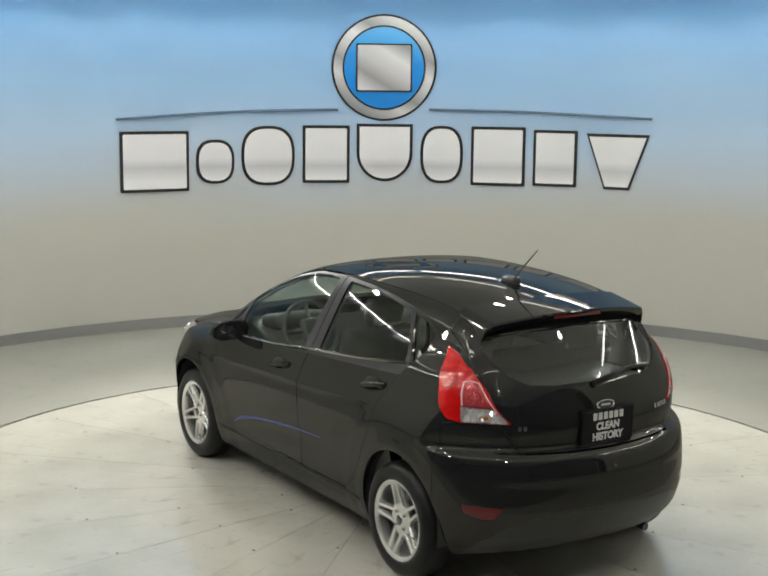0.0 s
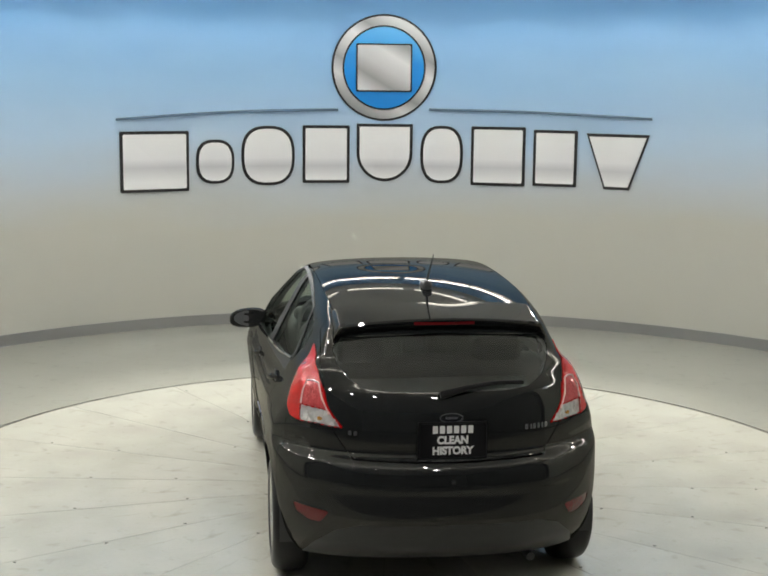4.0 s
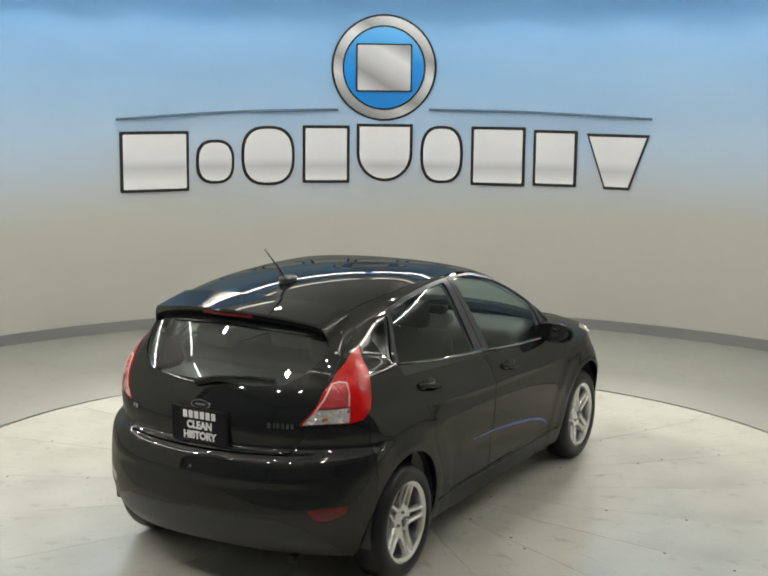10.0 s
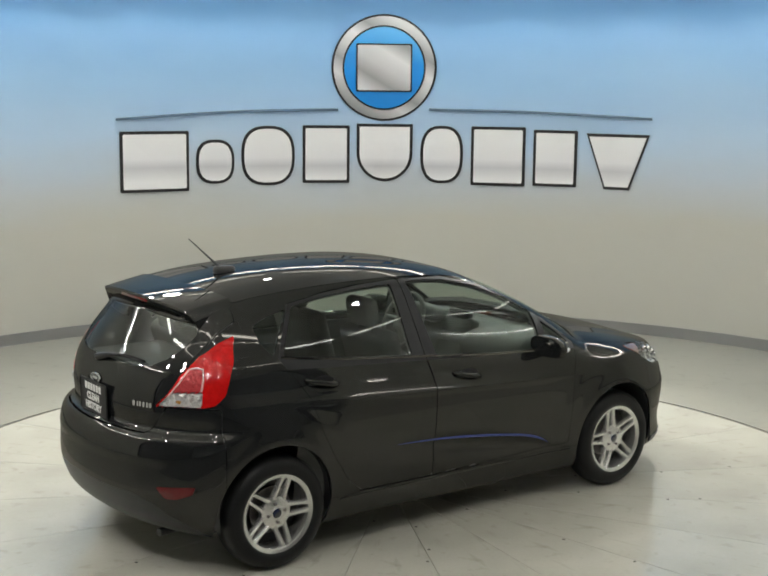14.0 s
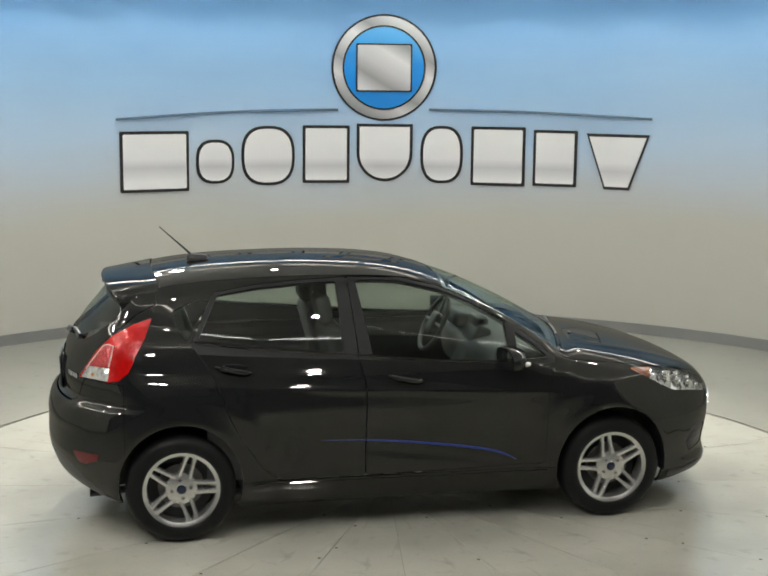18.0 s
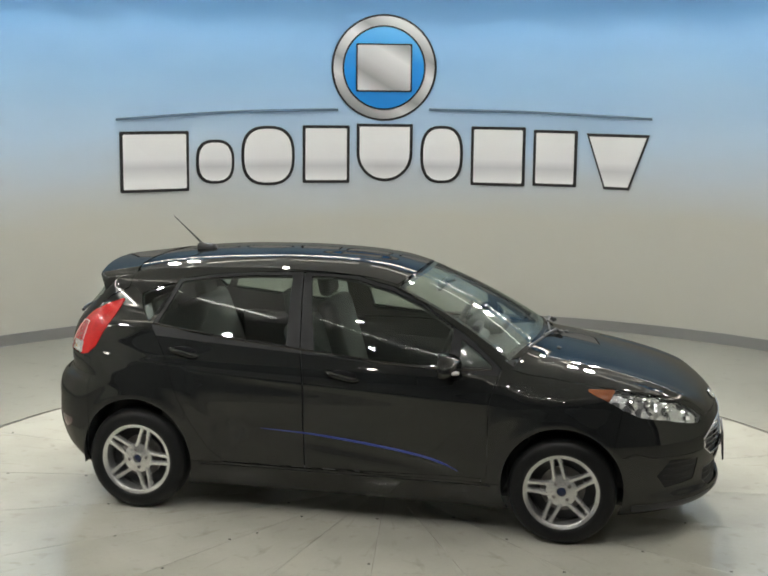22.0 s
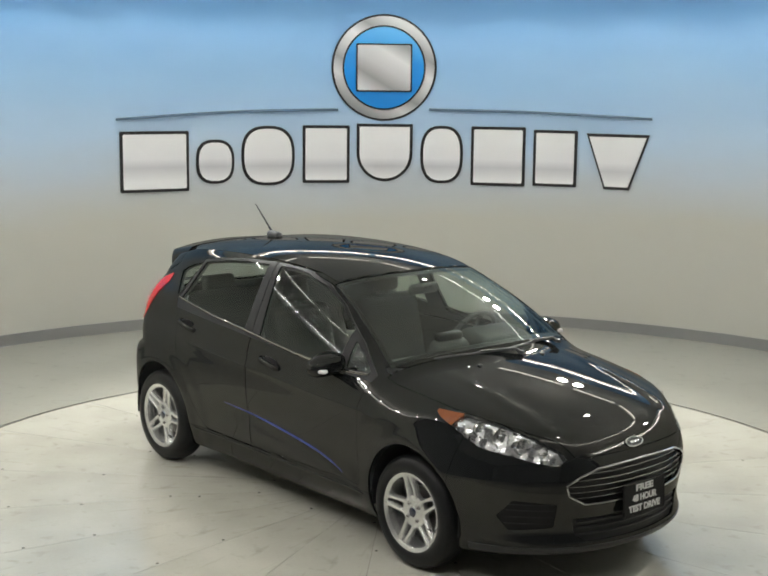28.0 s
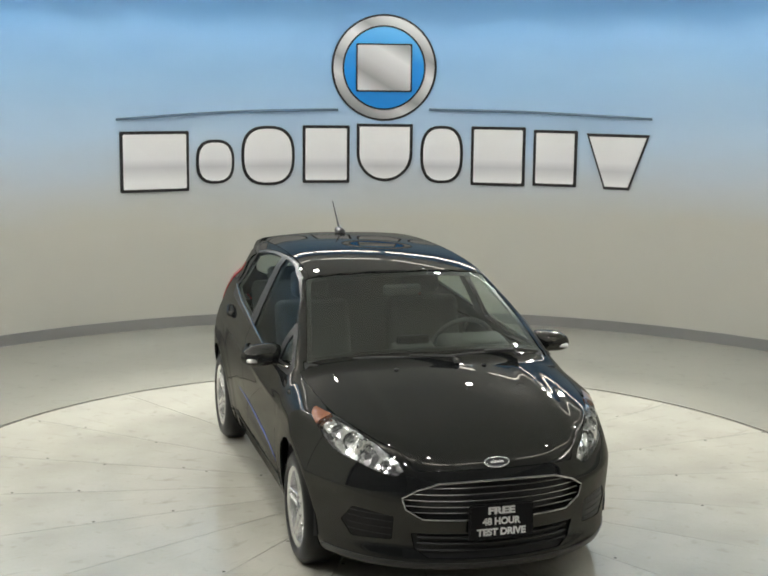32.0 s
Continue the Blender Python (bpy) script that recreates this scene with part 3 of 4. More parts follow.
        return np.where(inside, -best, best) - r
    return field


def both(*fs):
    return lambda x, y, z: np.maximum.reduce([f(x, y, z) for f in fs])


def either(*fs):
    return lambda x, y, z: np.minimum.reduce([f(x, y, z) for f in fs])


def outside(f, gap=0.0):
    return lambda x, y, z: gap - f(x, y, z)


def grow(f, d):
    return lambda x, y, z: f(x, y, z) - d


def panel(name, mesh, material, parent, sides="join", label="", inset=0.0, depth=0.014, ease="", order=2, lean=0.0):
    """Objects from a cut half: joined across the middle, or one a side."""
    V, N, T = mesh
    if not len(T):
        return []
    if ease:
        # an even sweep for panes and roof: low-order fit of the surface's lean
        VV, NN = V, N
        if sides == "join":
            VV, NN = np.concatenate([V, V * [1, -1, 1]]), np.concatenate([N, N * [1, -1, 1]])
        ax = {"xz": (0, 2), "yz": (1, 2), "xy": (0, 1)}[ease]
        c0 = VV[:, ax].mean(0)
        order = 1 if ease == "xz" else order
        terms = lambda W: np.stack([((W[:, ax[0]] - c0[0]) ** i) * ((W[:, ax[1]] - c0[1]) ** j) for i in range(4) for j in range(4) if i + j <= order], 1)
        fit = np.linalg.lstsq(terms(VV), NN, rcond=None)[0]
        N = terms(V) @ fit + [0, 0, lean]
        N = N / np.linalg.norm(N, axis=1, keepdims=True)
    V = V - N * inset
    e = np.concatenate([T[:, [0, 1]], T[:, [1, 2]], T[:, [2, 0]]])
    k = np.minimum(e[:, 0], e[:, 1]).astype(np.int64) * len(V) + np.maximum(e[:, 0], e[:, 1])
    _, first_at, count = np.unique(k, return_index=True, return_counts=True)
    E = e[first_at[count == 1]]
    if sides == "join":
        E = E[(V[E[:, 0], 1] > 1e-4) | (V[E[:, 1], 1] > 1e-4)]
    n, ne = len(V), len(E)
    inner = V - N * depth
    RV = np.concatenate([V[E[:, 0]], V[E[:, 1]], inner[E[:, 0]], inner[E[:, 1]]])
    r = n + np.arange(ne)
    RT = np.concatenate([np.stack([r, r + 2 * ne, r + 3 * ne], 1), np.stack([r, r + 3 * ne, r + ne], 1)])
    d = V[E[:, 1]] - V[E[:, 0]]
    RN = np.cross(d, N[E[:, 0]])
    RN = RN / np.maximum(np.linalg.norm(RN, axis=1, keepdims=True), 1e-9)
    AV, AN, AT = np.concatenate([V, RV]), np.concatenate([N, RN, RN, RN, RN]), np.concatenate([T, RT])
    flip = np.array([1, -1, 1.0])
    if sides == "join":
        sets = [(np.concatenate([AV, AV * flip]), np.concatenate([AN, AN * flip]), np.concatenate([AT, AT[:, ::-1] + len(AV)]))]
    else:
        sets = [(AV, AN, AT), (AV * flip, AN * flip, AT[:, ::-1])]
    made = []
    for PV, PN, PT in sets:
        me = bpy.data.meshes.new(name)
        me.from_pydata(PV.tolist(), [], PT.tolist())
        me.materials.append(material)
        me.polygons.foreach_set("use_smooth", [True] * len(me.polygons))
        me.normals_split_custom_set_from_vertices(PN.tolist())
        made.append(put(name, me, parent, label))
    return made


car = tagged(new("car"), "glossy black five-door hatchback with silver alloy wheels, parked on the turntable", "car")
HALF = shell(130, 210, 110)
X = lambda f: (lambda x, y, z: f(x, np.abs(y), z))

# openings and seams, as fields
arch = either(*[(lambda ax: lambda x, y, z: np.hypot(x - ax, (z - HUB_Z - 0.020) * 0.96) - 0.336)(ax) for ax in (-AXLE, AXLE)])
arch = both(arch, X(lambda x, a, z: 0.5 - a))
front_glass = poly([(-0.17, 0.995), (0.25, 0.972), (0.60, 0.962), (0.605, 1.155), (0.42, 1.262), (0.24, 1.335), (0.02, 1.385), (-0.12, 1.396), (-0.24, 1.395)], r=0.004)
front_small = poly([(0.668, 0.972), (0.84, 0.968), (0.76, 1.035), (0.665, 1.10)], r=0.004)
rear_glass = poly([(-0.345, 1.03), (-0.36, 1.392), (-0.58, 1.385), (-0.80, 1.366), (-1.02, 1.332), (-1.135, 1.105), (-0.75, 1.062)], r=0.004)
rear_small = poly([(-1.20, 1.115), (-1.075, 1.315), (-1.18, 1.29), (-1.265, 1.25), (-1.245, 1.18)], r=0.008)
side_only = X(lambda x, a, z: 0.42 - a)
front_door = poly([(-0.218, 0.325), (0.829, 0.345), (0.838, 0.80), (0.895, 0.955), (0.71, 1.105), (0.44, 1.268), (0.24, 1.356), (0.02, 1.406), (-0.29, 1.416), (-0.255, 1.02), (-0.22, 0.83)])
rear_door = poly([(-0.222, 0.325), (-0.70, 0.325), (-0.80, 0.40), (-0.90, 0.55), (-0.98, 0.70), (-1.05, 0.90), (-1.175, 1.09), (-1.045, 1.350), (-0.80, 1.388), (-0.55, 1.408), (-0.294, 1.416), (-0.259, 1.02), (-0.224, 0.83)])
tail_lamp = both(poly([(-1.385, 1.218), (-1.48, 1.185), (-1.585, 1.13), (-1.68, 1.04), (-1.775, 0.888), (-1.70, 0.895), (-1.63, 0.893), (-1.570, 0.908), (-1.515, 0.955), (-1.475, 1.04), (-1.428, 1.12)], r=0.003), X(lambda x, a, z: 0.50 - a))
head_lamp = both(poly([(1.365, 0.868), (1.56, 0.857), (1.67, 0.838), (1.83, 0.783), (1.94, 0.722), (1.975, 0.69), (1.965, 0.663), (1.93, 0.668), (1.79, 0.703), (1.65, 0.728), (1.56, 0.772), (1.47, 0.82)], r=0.003), X(lambda x, a, z: 0.40 - a))
hood_edge = curve((0.8, 0.74), (1.1, 0.722), (1.4, 0.70), (1.6, 0.655), (1.8, 0.555), (1.95, 0.43), (2.1, 0.36))
hood = X(lambda x, a, z: np.maximum.reduce([(a - hood_edge(x)) * 0.9, 1.055 - 0.20 * a ** 2 - x, 0.690 - z]))
screen = X(lambda x, a, z: np.maximum.reduce([a - (0.543 + 0.215 * (x - 0.25)), 0.315 - 0.16 * a ** 2 - x, x + 0.22 * a ** 2 - 1.035, 0.94 - z]))
roof = X(lambda x, a, z: np.maximum.reduce([a - 0.525 + 0.03 * np.clip(-x - 0.9, 0, 1), -1.36 + 0.10 * a ** 2 - x, x - (0.30 - 0.16 * a ** 2), 1.25 - z]))
back_glass = both(poly([(-0.2, 1.31), (0.0, 1.31), (0.50, 1.28), (0.535, 1.235), (0.52, 1.17), (0.475, 1.115), (0.40, 1.075), (0.28, 1.064), (-0.2, 1.068)], "yz", r=0.004), lambda x, y, z: x + 1.3)
hatch = both(poly([(-0.2, 1.5), (0.55, 1.5), (0.588, 1.24), (0.60, 1.15), (0.565, 0.89), (0.47, 0.748), (-0.2, 0.742)], "yz"), lambda x, y, z: x + 1.36)
front_bumper = both(lambda x, y, z: 1.515 + 0.15 * (z - 0.5) - x, lambda x, y, z: z - 0.9)
rear_bumper = both(lambda x, y, z: x + 1.545, lambda x, y, z: z - 0.885)
rear_bumper = both(rear_bumper, outside(poly([(-0.2, 1.5), (0.7, 1.5), (0.565, 0.885), (0.47, 0.745), (-0.2, 0.739)], "yz")))
grille = both(poly([(-0.2, 0.640), (0.30, 0.634), (0.40, 0.600), (0.462, 0.560), (0.445, 0.506), (0.37, 0.460), (-0.2, 0.460)], "yz"), lambda x, y, z: 1.7 - x)
low_grille = both(poly([(-0.2, 0.385), (0.42, 0.385), (0.40, 0.30), (0.34, 0.262), (-0.2, 0.258)], "yz"), lambda x, y, z: 1.7 - x)
fog_pocket = both(poly([(0.50, 0.46), (0.66, 0.48), (0.70, 0.40), (0.66, 0.33), (0.50, 0.345)], "yz", r=0.004), lambda x, y, z: 1.55 - x)
valance = both(poly([(-0.2, 0.455), (0.44, 0.44), (0.55, 0.40), (0.64, 0.31), (0.70, 0.18), (-0.2, 0.18)], "yz"), lambda x, y, z: x + 1.5)
reflector = both(poly([(0.585, 0.487), (0.735, 0.497), (0.725, 0.462), (0.665, 0.432), (0.62, 0.432)], "yz", r=0.003), lambda x, y, z: x + 1.45)
sill = both(lambda x, y, z: z - 0.318, lambda x, y, z: np.abs(x) - 1.0)
under = lambda x, y, z: z - (belly_z(x) + 0.012)

GAP = 0.0013
SKIN = cut(HALF, outside(arch))
SKIN = cut(SKIN, outside(under))
glass_all = both(either(front_glass, front_small, rear_glass, rear_small), side_only)
door_any = both(either(front_door, rear_door), side_only)

panel("windscreen", cut(SKIN, grow(screen, -GAP)), CLEAR, car, "join", "clear curved windscreen", 0.004, 0.005, "xy")
panel("screen_border", cut(SKIN, both(grow(screen, -GAP), outside(grow(screen, -0.028)))), PLATE, car, "join", "black printed border of the windscreen", 0.0065, 0.002, "xy")
panel("hatch_window", cut(SKIN, back_glass), REAR_TINT, car, "join", "dark tinted rear window", 0.003, 0.005, "yz", 1, 0.13)
panel("roof", cut(SKIN, grow(roof, -GAP)), PAINT, car, ease="xy")
panel("bonnet", cut(SKIN, both(grow(hood, -GAP), outside(head_lamp, GAP))), PAINT, car, "join", "black bonnet panel")
for nm, door, gl in (("front_door", front_door, either(front_glass, front_small)), ("rear_door", rear_door, rear_glass)):
    keep = both(grow(door, -GAP), side_only, outside(gl), outside(roof, GAP), outside(screen, 0.02), outside(sill, GAP))
    skin = cut(SKIN, keep)
    lower_line = lambda x, y, z: z - (0.985 - 0.055 * x - 0.012)
    low, up = cut(skin, lower_line), cut(skin, outside(lower_line))
    leaves = panel(nm, low, PAINT, car, "pair")
    for leaf, sgn in zip(leaves, (1, -1)):
        frames = panel("window_frame", up, PILLAR, leaf, "pair", "satin black window frame")
        keep_it = frames[0] if sgn > 0 else frames[1]
        for fr in frames:
            if fr is not keep_it:
                bpy.data.objects.remove(fr)


def side_panes(field, name):
    return panel(name, cut(SKIN, both(field, side_only)), TINT, car, "pair", "tinted side window", 0.004, 0.004, "xz")


side_panes(front_glass, "front_window")
side_panes(front_small, "front_quarter_window")
side_panes(rear_glass, "rear_window")
side_panes(rear_small, "rear_quarter_window")
panel("hatch", cut(SKIN, both(grow(hatch, -GAP), outside(back_glass), outside(tail_lamp, GAP), outside(roof, GAP))), PAINT, car, "join", "black rear hatch door")
fb = both(grow(front_bumper, -GAP), outside(head_lamp, GAP), outside(hood, GAP), outside(grille), outside(low_grille), outside(fog_pocket))
panel("front_bumper", cut(SKIN, fb), PAINT, car)
rb = both(grow(rear_bumper, -GAP), outside(tail_lamp, GAP), outside(reflector, GAP))
panel("rear_bumper", cut(SKIN, both(rb, outside(valance))), PAINT, car)
panel("valance", cut(SKIN, both(rb, valance)), TRIM, car, "join", "matt dark grey lower bumper skirt")
panel("rear_reflector", cut(SKIN, reflector), DIM_RED, car, "pair", "dark red bumper reflector", 0.002, 0.01)
panel("sill", cut(SKIN, both(grow(sill, -GAP), outside(arch))), PAINT, car, "pair")
fender = both(lambda x, y, z: 0.80 - x, outside(front_door, GAP), outside(hood, GAP), outside(front_bumper, GAP), outside(head_lamp, GAP), outside(sill, GAP), outside(screen, 0.02), side_only)
panel("front_fender", cut(SKIN, both(fender, lambda x, y, z: z - 1.0)), PAINT, car, "pair")
rest = both(outside(door_any, GAP), outside(roof, GAP), outside(screen, 0.0), outside(hatch, GAP), outside(rear_bumper, GAP), outside(tail_lamp, GAP), outside(glass_all), outside(sill, GAP), outside(back_glass),
            either(lambda x, y, z: x - 0.80, lambda x, y, z: 1.0 - z), outside(hood, GAP))
panel("body_side", cut(SKIN, rest), PAINT, car, "pair", "black roof rail and rear wing")

# tail lamps: red shell, paler inset, clear reversing lens
clear_part = both(grow(tail_lamp, -0.004), poly([(-1.82, 0.86), (-1.63, 0.86), (-1.612, 0.968), (-1.80, 0.955)]))
pale_part = both(grow(tail_lamp, -0.006), poly([(-1.617, 0.974), (-1.583, 1.082), (-1.72, 1.095), (-1.80, 0.962)]))
shells = panel("tail_lamp", cut(SKIN, both(tail_lamp, outside(clear_part), outside(pale_part))), RED, car, "pair", "bright red tail lamp", -0.004, 0.02)
for nm, fld, mt, lb in (("inner_lens", pale_part, PINK, "paler red inner lens"), ("reversing_lens", clear_part, LENS, "clear reversing lens")):
    for shellob, ob in zip(shells, panel(nm, cut(SKIN, fld), mt, car, "pair", lb, -0.005, 0.012)):
        ob.parent = shellob
for shellob, ob in zip(shells, panel("lamp_backing", cut(SKIN, clear_part), TAIL_CHROME, car, "pair", "bright faceted lamp backing", 0.004, 0.004)):
    ob.parent = shellob
# head lamps: clear lens over silver bowls, amber corner
amber = both(head_lamp, lambda x, y, z: x - 1.505 - 0.6 * (z - 0.85))
lamps = panel("head_lamp", cut(SKIN, both(head_lamp, outside(amber))), LENS, car, "pair", "clear head lamp with silver bowls", -0.002, 0.02)
for lampob, ob in zip(lamps, panel("corner_lens", cut(SKIN, amber), AMBER, car, "pair", "amber corner lens", -0.002, 0.02)):
    ob.parent = lampob
for lampob, ob in zip(lamps, panel("lamp_bed", cut(SKIN, both(head_lamp, outside(amber))), LAMP_BED, car, "pair", "faceted grey lamp bed", 0.022, 0.02)):
    ob.parent = lampob


def at_side(field_axis, x=None, y=None, z=None):
    """A point on the body and its normal, from two known coordinates."""
    lo = {"y": 0.1, "x": 0.5, "-x": -0.5, "z": 0.5}[field_axis]
    hi = {"y": 1.3, "x": 2.6, "-x": -2.6, "z": 1.9}[field_axis]
    for _ in range(40):
        mid = (lo + hi) / 2
        q = {"y": (x, mid, z), "x": (mid, y, z), "-x": (mid, y, z), "z": (x, y, mid)}[field_axis]
        if body(*[np.array([c]) for c in q])[0] < 0:
            lo = mid
        else:
            hi = mid
    n = surface_normals(np.array([q], float))[0]
    return Vector(q), Vector(n)


for lampob, sgn in zip(lamps, (1, -1)):
    for x, z, r in ((1.625, 0.805, 0.034), (1.72, 0.778, 0.044), (1.82, 0.745, 0.038), (1.91, 0.702, 0.022)):
        q, n = at_side("y", x=x, z=z)
        q, n = Vector((q.x, q.y * sgn, q.z)), Vector((n.x, n.y * sgn, n.z))
        aim = Vector((0.85, 0.35 * sgn, 0.12)).normalized()
        bm = lathe([(0.001, -0.045), (r * 0.35, -0.04), (r * 0.75, -0.025), (r, 0.0), (r * 1.1, 0.0), (r * 1.1, -0.02)], 20, axis="z")
        m = Matrix.Translation(q - n * 0.012) @ aim.to_track_quat("Z", "Y").to_matrix().to_4x4()
        part("lamp_bowl", bm, SILVER, lampob, "silver reflector bowl", m)
        bm = bmesh.new()
        bmesh.ops.create_uvsphere(bm, u_segments=12, v_segments=8, radius=r * 0.3)
        part("bulb", bm, SATIN_CHROME, lampob, "", m @ Matrix.Translation((0, 0, -0.018)))


# wheels
def wheel():
    """Twin-spoke alloy wheel, outer face towards -y."""
    w = part("wheel", lathe([(0.184, 0.075), (0.195, 0.07), (0.190, 0.03), (0.186, -0.05), (0.189, -0.076), (0.195, -0.081), (0.211, -0.086), (0.214, -0.08), (0.214, 0.08), (0.205, 0.086), (0.190, 0.08)], 64, True), ALLOY, car, "silver twin-spoke alloy wheel")
    prof = [(0.208, -0.078), (0.216, -0.089), (0.228, -0.0935), (0.245, -0.094), (0.268, -0.090), (0.286, -0.078), (0.296, -0.062), (0.3005, -0.045), (0.302, -0.02),
            (0.302, 0.02), (0.3005, 0.045), (0.296, 0.062), (0.286, 0.078), (0.26, 0.092), (0.226, 0.093), (0.208, 0.078)]
    part("tyre", lathe(prof, 72, True), RUBBER, w, "black rubber tyre")
    hubme = lathe([(0.0005, -0.070), (0.026, -0.070), (0.03, -0.066), (0.066, -0.0625), (0.086, -0.0575), (0.09, -0.03), (0.0005, -0.02)], 40)
    part("hub", hubme, ALLOY, w)
    part("centre_cap", lathe([(0.0005, -0.0735), (0.020, -0.0735), (0.0255, -0.071), (0.0255, -0.06), (0.0005, -0.06)], 28), NAVY, w, "navy centre cap")
    part("brake_disc", lathe([(0.03, 0.0), (0.125, 0.0), (0.125, 0.014), (0.03, 0.014)], 40, True), STEEL, w, "grey steel brake disc")
    part("well_back", lathe([(0.001, 0.03), (0.184, 0.03), (0.184, 0.036), (0.001, 0.036)], 32), TRIM, w)
    nut = bpy.data.meshes.new("wheel_nut")
    nb = lathe([(0.0005, -0.073), (0.006, -0.073), (0.0075, -0.070), (0.0075, -0.063), (0.0125, -0.0645), (0.0125, -0.055), (0.0005, -0.055)], 10)
    nb.to_mesh(nut)
    nb.free()
    nut.materials.append(STEEL)
    for k in range(4):
        a = radians(20 + 90 * k)
        put("wheel_nut", nut, w, "", pose(0.050 * math.cos(a), 0.0, 0.050 * math.sin(a)))
    for k in range(5):
        a0 = radians(72 * k + 12)
        for s in (-1, 1):
            bm = bmesh.new()
            rows = []
            for t in np.linspace(0, 1, 9):
                r = 0.045 + 0.154 * t
                off = s * (0.0310 - 0.0100 * t)
                wd = 0.0118 - 0.0012 * math.sin(math.pi * t) + 0.005 * max(0, t - 0.8) * 5 + 0.004 * max(0, 0.35 - t) / 0.35
                yf = -0.060 - 0.020 * t ** 1.5
                ring = []
                for u, v in ((-1.25, 0.030), (-1.0, 0.006), (-0.55, 0.0), (0.55, 0.0), (1.0, 0.006), (1.25, 0.030)):
                    lx, lz = r, off + wd * u
                    ring.append(bm.verts.new((lx * math.cos(a0) - lz * math.sin(a0), yf + v, lx * math.sin(a0) + lz * math.cos(a0))))
                rows.append(ring)
            for p0, p1 in zip(rows, rows[1:]):
                for i in range(5):
                    bm.faces.new((p0[i], p1[i], p1[i + 1], p0[i + 1]))
            bmesh.ops.recalc_face_normals(bm, faces=bm.faces)
            part("spoke", bm, ALLOY, w)
    part("valve", tube([(0.165 * math.cos(5.6), -0.072, 0.165 * math.sin(5.6)), (0.145 * math.cos(5.6), -0.085, 0.145 * math.sin(5.6))], 0.004, 6), RUBBER, w)
    return w


w0 = wheel()
w0.matrix_basis = pose(AXLE, -TRACK, TYRE_R - 0.002, 0, -18, 0)
copy_thing(w0, pose(-AXLE, -TRACK, TYRE_R - 0.002, 0, 11, 0))
copy_thing(w0, pose(AXLE, TRACK, TYRE_R - 0.002, 0, 30, 180))
copy_thing(w0, pose(-AXLE, TRACK, TYRE_R - 0.002, 0, -20, 180))

# wheel housings and floor pan
for ax in (-AXLE, AXLE):
    for sgn in (-1, 1):
        vs, fs = [], []
        n = 24
        for i in range(n + 1):
            a = math.pi * (-0.06 + 1.12 * i / n)
            for y in (0.80, 0.52):
                vs.append((ax + 0.338 * math.cos(a), sgn * y, HUB_Z + 0.020 + 0.354 * math.sin(a)))
        for i in range(n):
            fs.append((2 * i, 2 * i + 1, 2 * i + 3, 2 * i + 2))
        vs.append((ax, sgn * 0.52, HUB_Z))
        c = len(vs) - 1
        for i in range(n):
            fs.append((2 * i + 1, c, 2 * i + 3))
        put("wheel_housing", mesh_of("wheel_housing", vs, fs, TRIM, True), car)
part("floor_pan", box(3.1, 1.16, 0.05, 0.02, 2, (0.05, 0, 0.195)), TRIM, car, "dark underside pan")
part("side_rail", box(1.6, 0.14, 0.08, 0.02, 2, (0, 0.70, 0.235)), TRIM, car)
part("side_rail", box(1.6, 0.14, 0.08, 0.02, 2, (0, -0.70, 0.235)), TRIM, car)
part("exhaust_tip", tube([(-1.50, -0.42, 0.20), (-1.74, -0.44, 0.19)], 0.022, 12), TRIM, car, "small dark exhaust tip")


# cabin
def seat(x, y, width, back, name):
    s = new(name)
    s.parent = car
    part("cushion", box(0.50, width, 0.16, 0.06, 4), CLOTH, s, "", pose(x, y, 0.50, 0, -6, 0))
    part("backrest", box(0.13, width * 0.96, 0.62, 0.055, 4), CLOTH, s, "", pose(x - 0.30, y, 0.82, 0, -back, 0))
    return s


for y in (0.37, -0.37):
    s = seat(0.02, y, 0.50, 16, "front_seat")
    part("headrest", box(0.085, 0.25, 0.17, 0.04, 4), CLOTH, s, "", pose(-0.40, y, 1.215, 0, -10, 0))
    for dy in (-0.06, 0.06):
        part("headrest_post", tube([(-0.385, y + dy, 1.10), (-0.392, y + dy, 1.16)], 0.006, 6), SATIN_CHROME, s)
s = seat(-0.82, 0, 1.26, 20, "rear_seat")
for y in (0.36, -0.36):
    part("headrest", box(0.08, 0.25, 0.13, 0.035, 4), CLOTH, s, "", pose(-1.235, y, 1.14, 0, -12, 0))
dash = part("dashboard", box(0.46, 1.24, 0.28, 0.10, 4), CABIN, car, "dark moulded dashboard", pose(0.78, 0, 0.83, 0, -6, 0))
part("instrument_hood", box(0.24, 0.40, 0.10, 0.045, 4), CABIN, car, "", pose(0.66, 0.37, 0.99, 0, 10, 0))
part("centre_stack", box(0.10, 0.26, 0.34, 0.03, 3), CABIN, car, "", pose(0.60, 0, 0.86, 0, 24, 0))
part("screen_pod", box(0.05, 0.20, 0.09, 0.015, 3), PLATE, car, "small dark dash screen", pose(0.64, 0, 1.02, 0, 10, 0))
sw = new("steering_wheel")
sw.parent = car
ringp = [(0.185 * math.cos(t), 0.185 * math.sin(t), 0) for t in np.linspace(0, 2 * math.pi, 41)]
part("wheel_rim", tube(ringp, 0.015, 8), CABIN, sw)
part("wheel_boss", box(0.13, 0.15, 0.06, 0.028, 3), CABIN, sw)
for a in (0, 180, 270):
    t = radians(a)
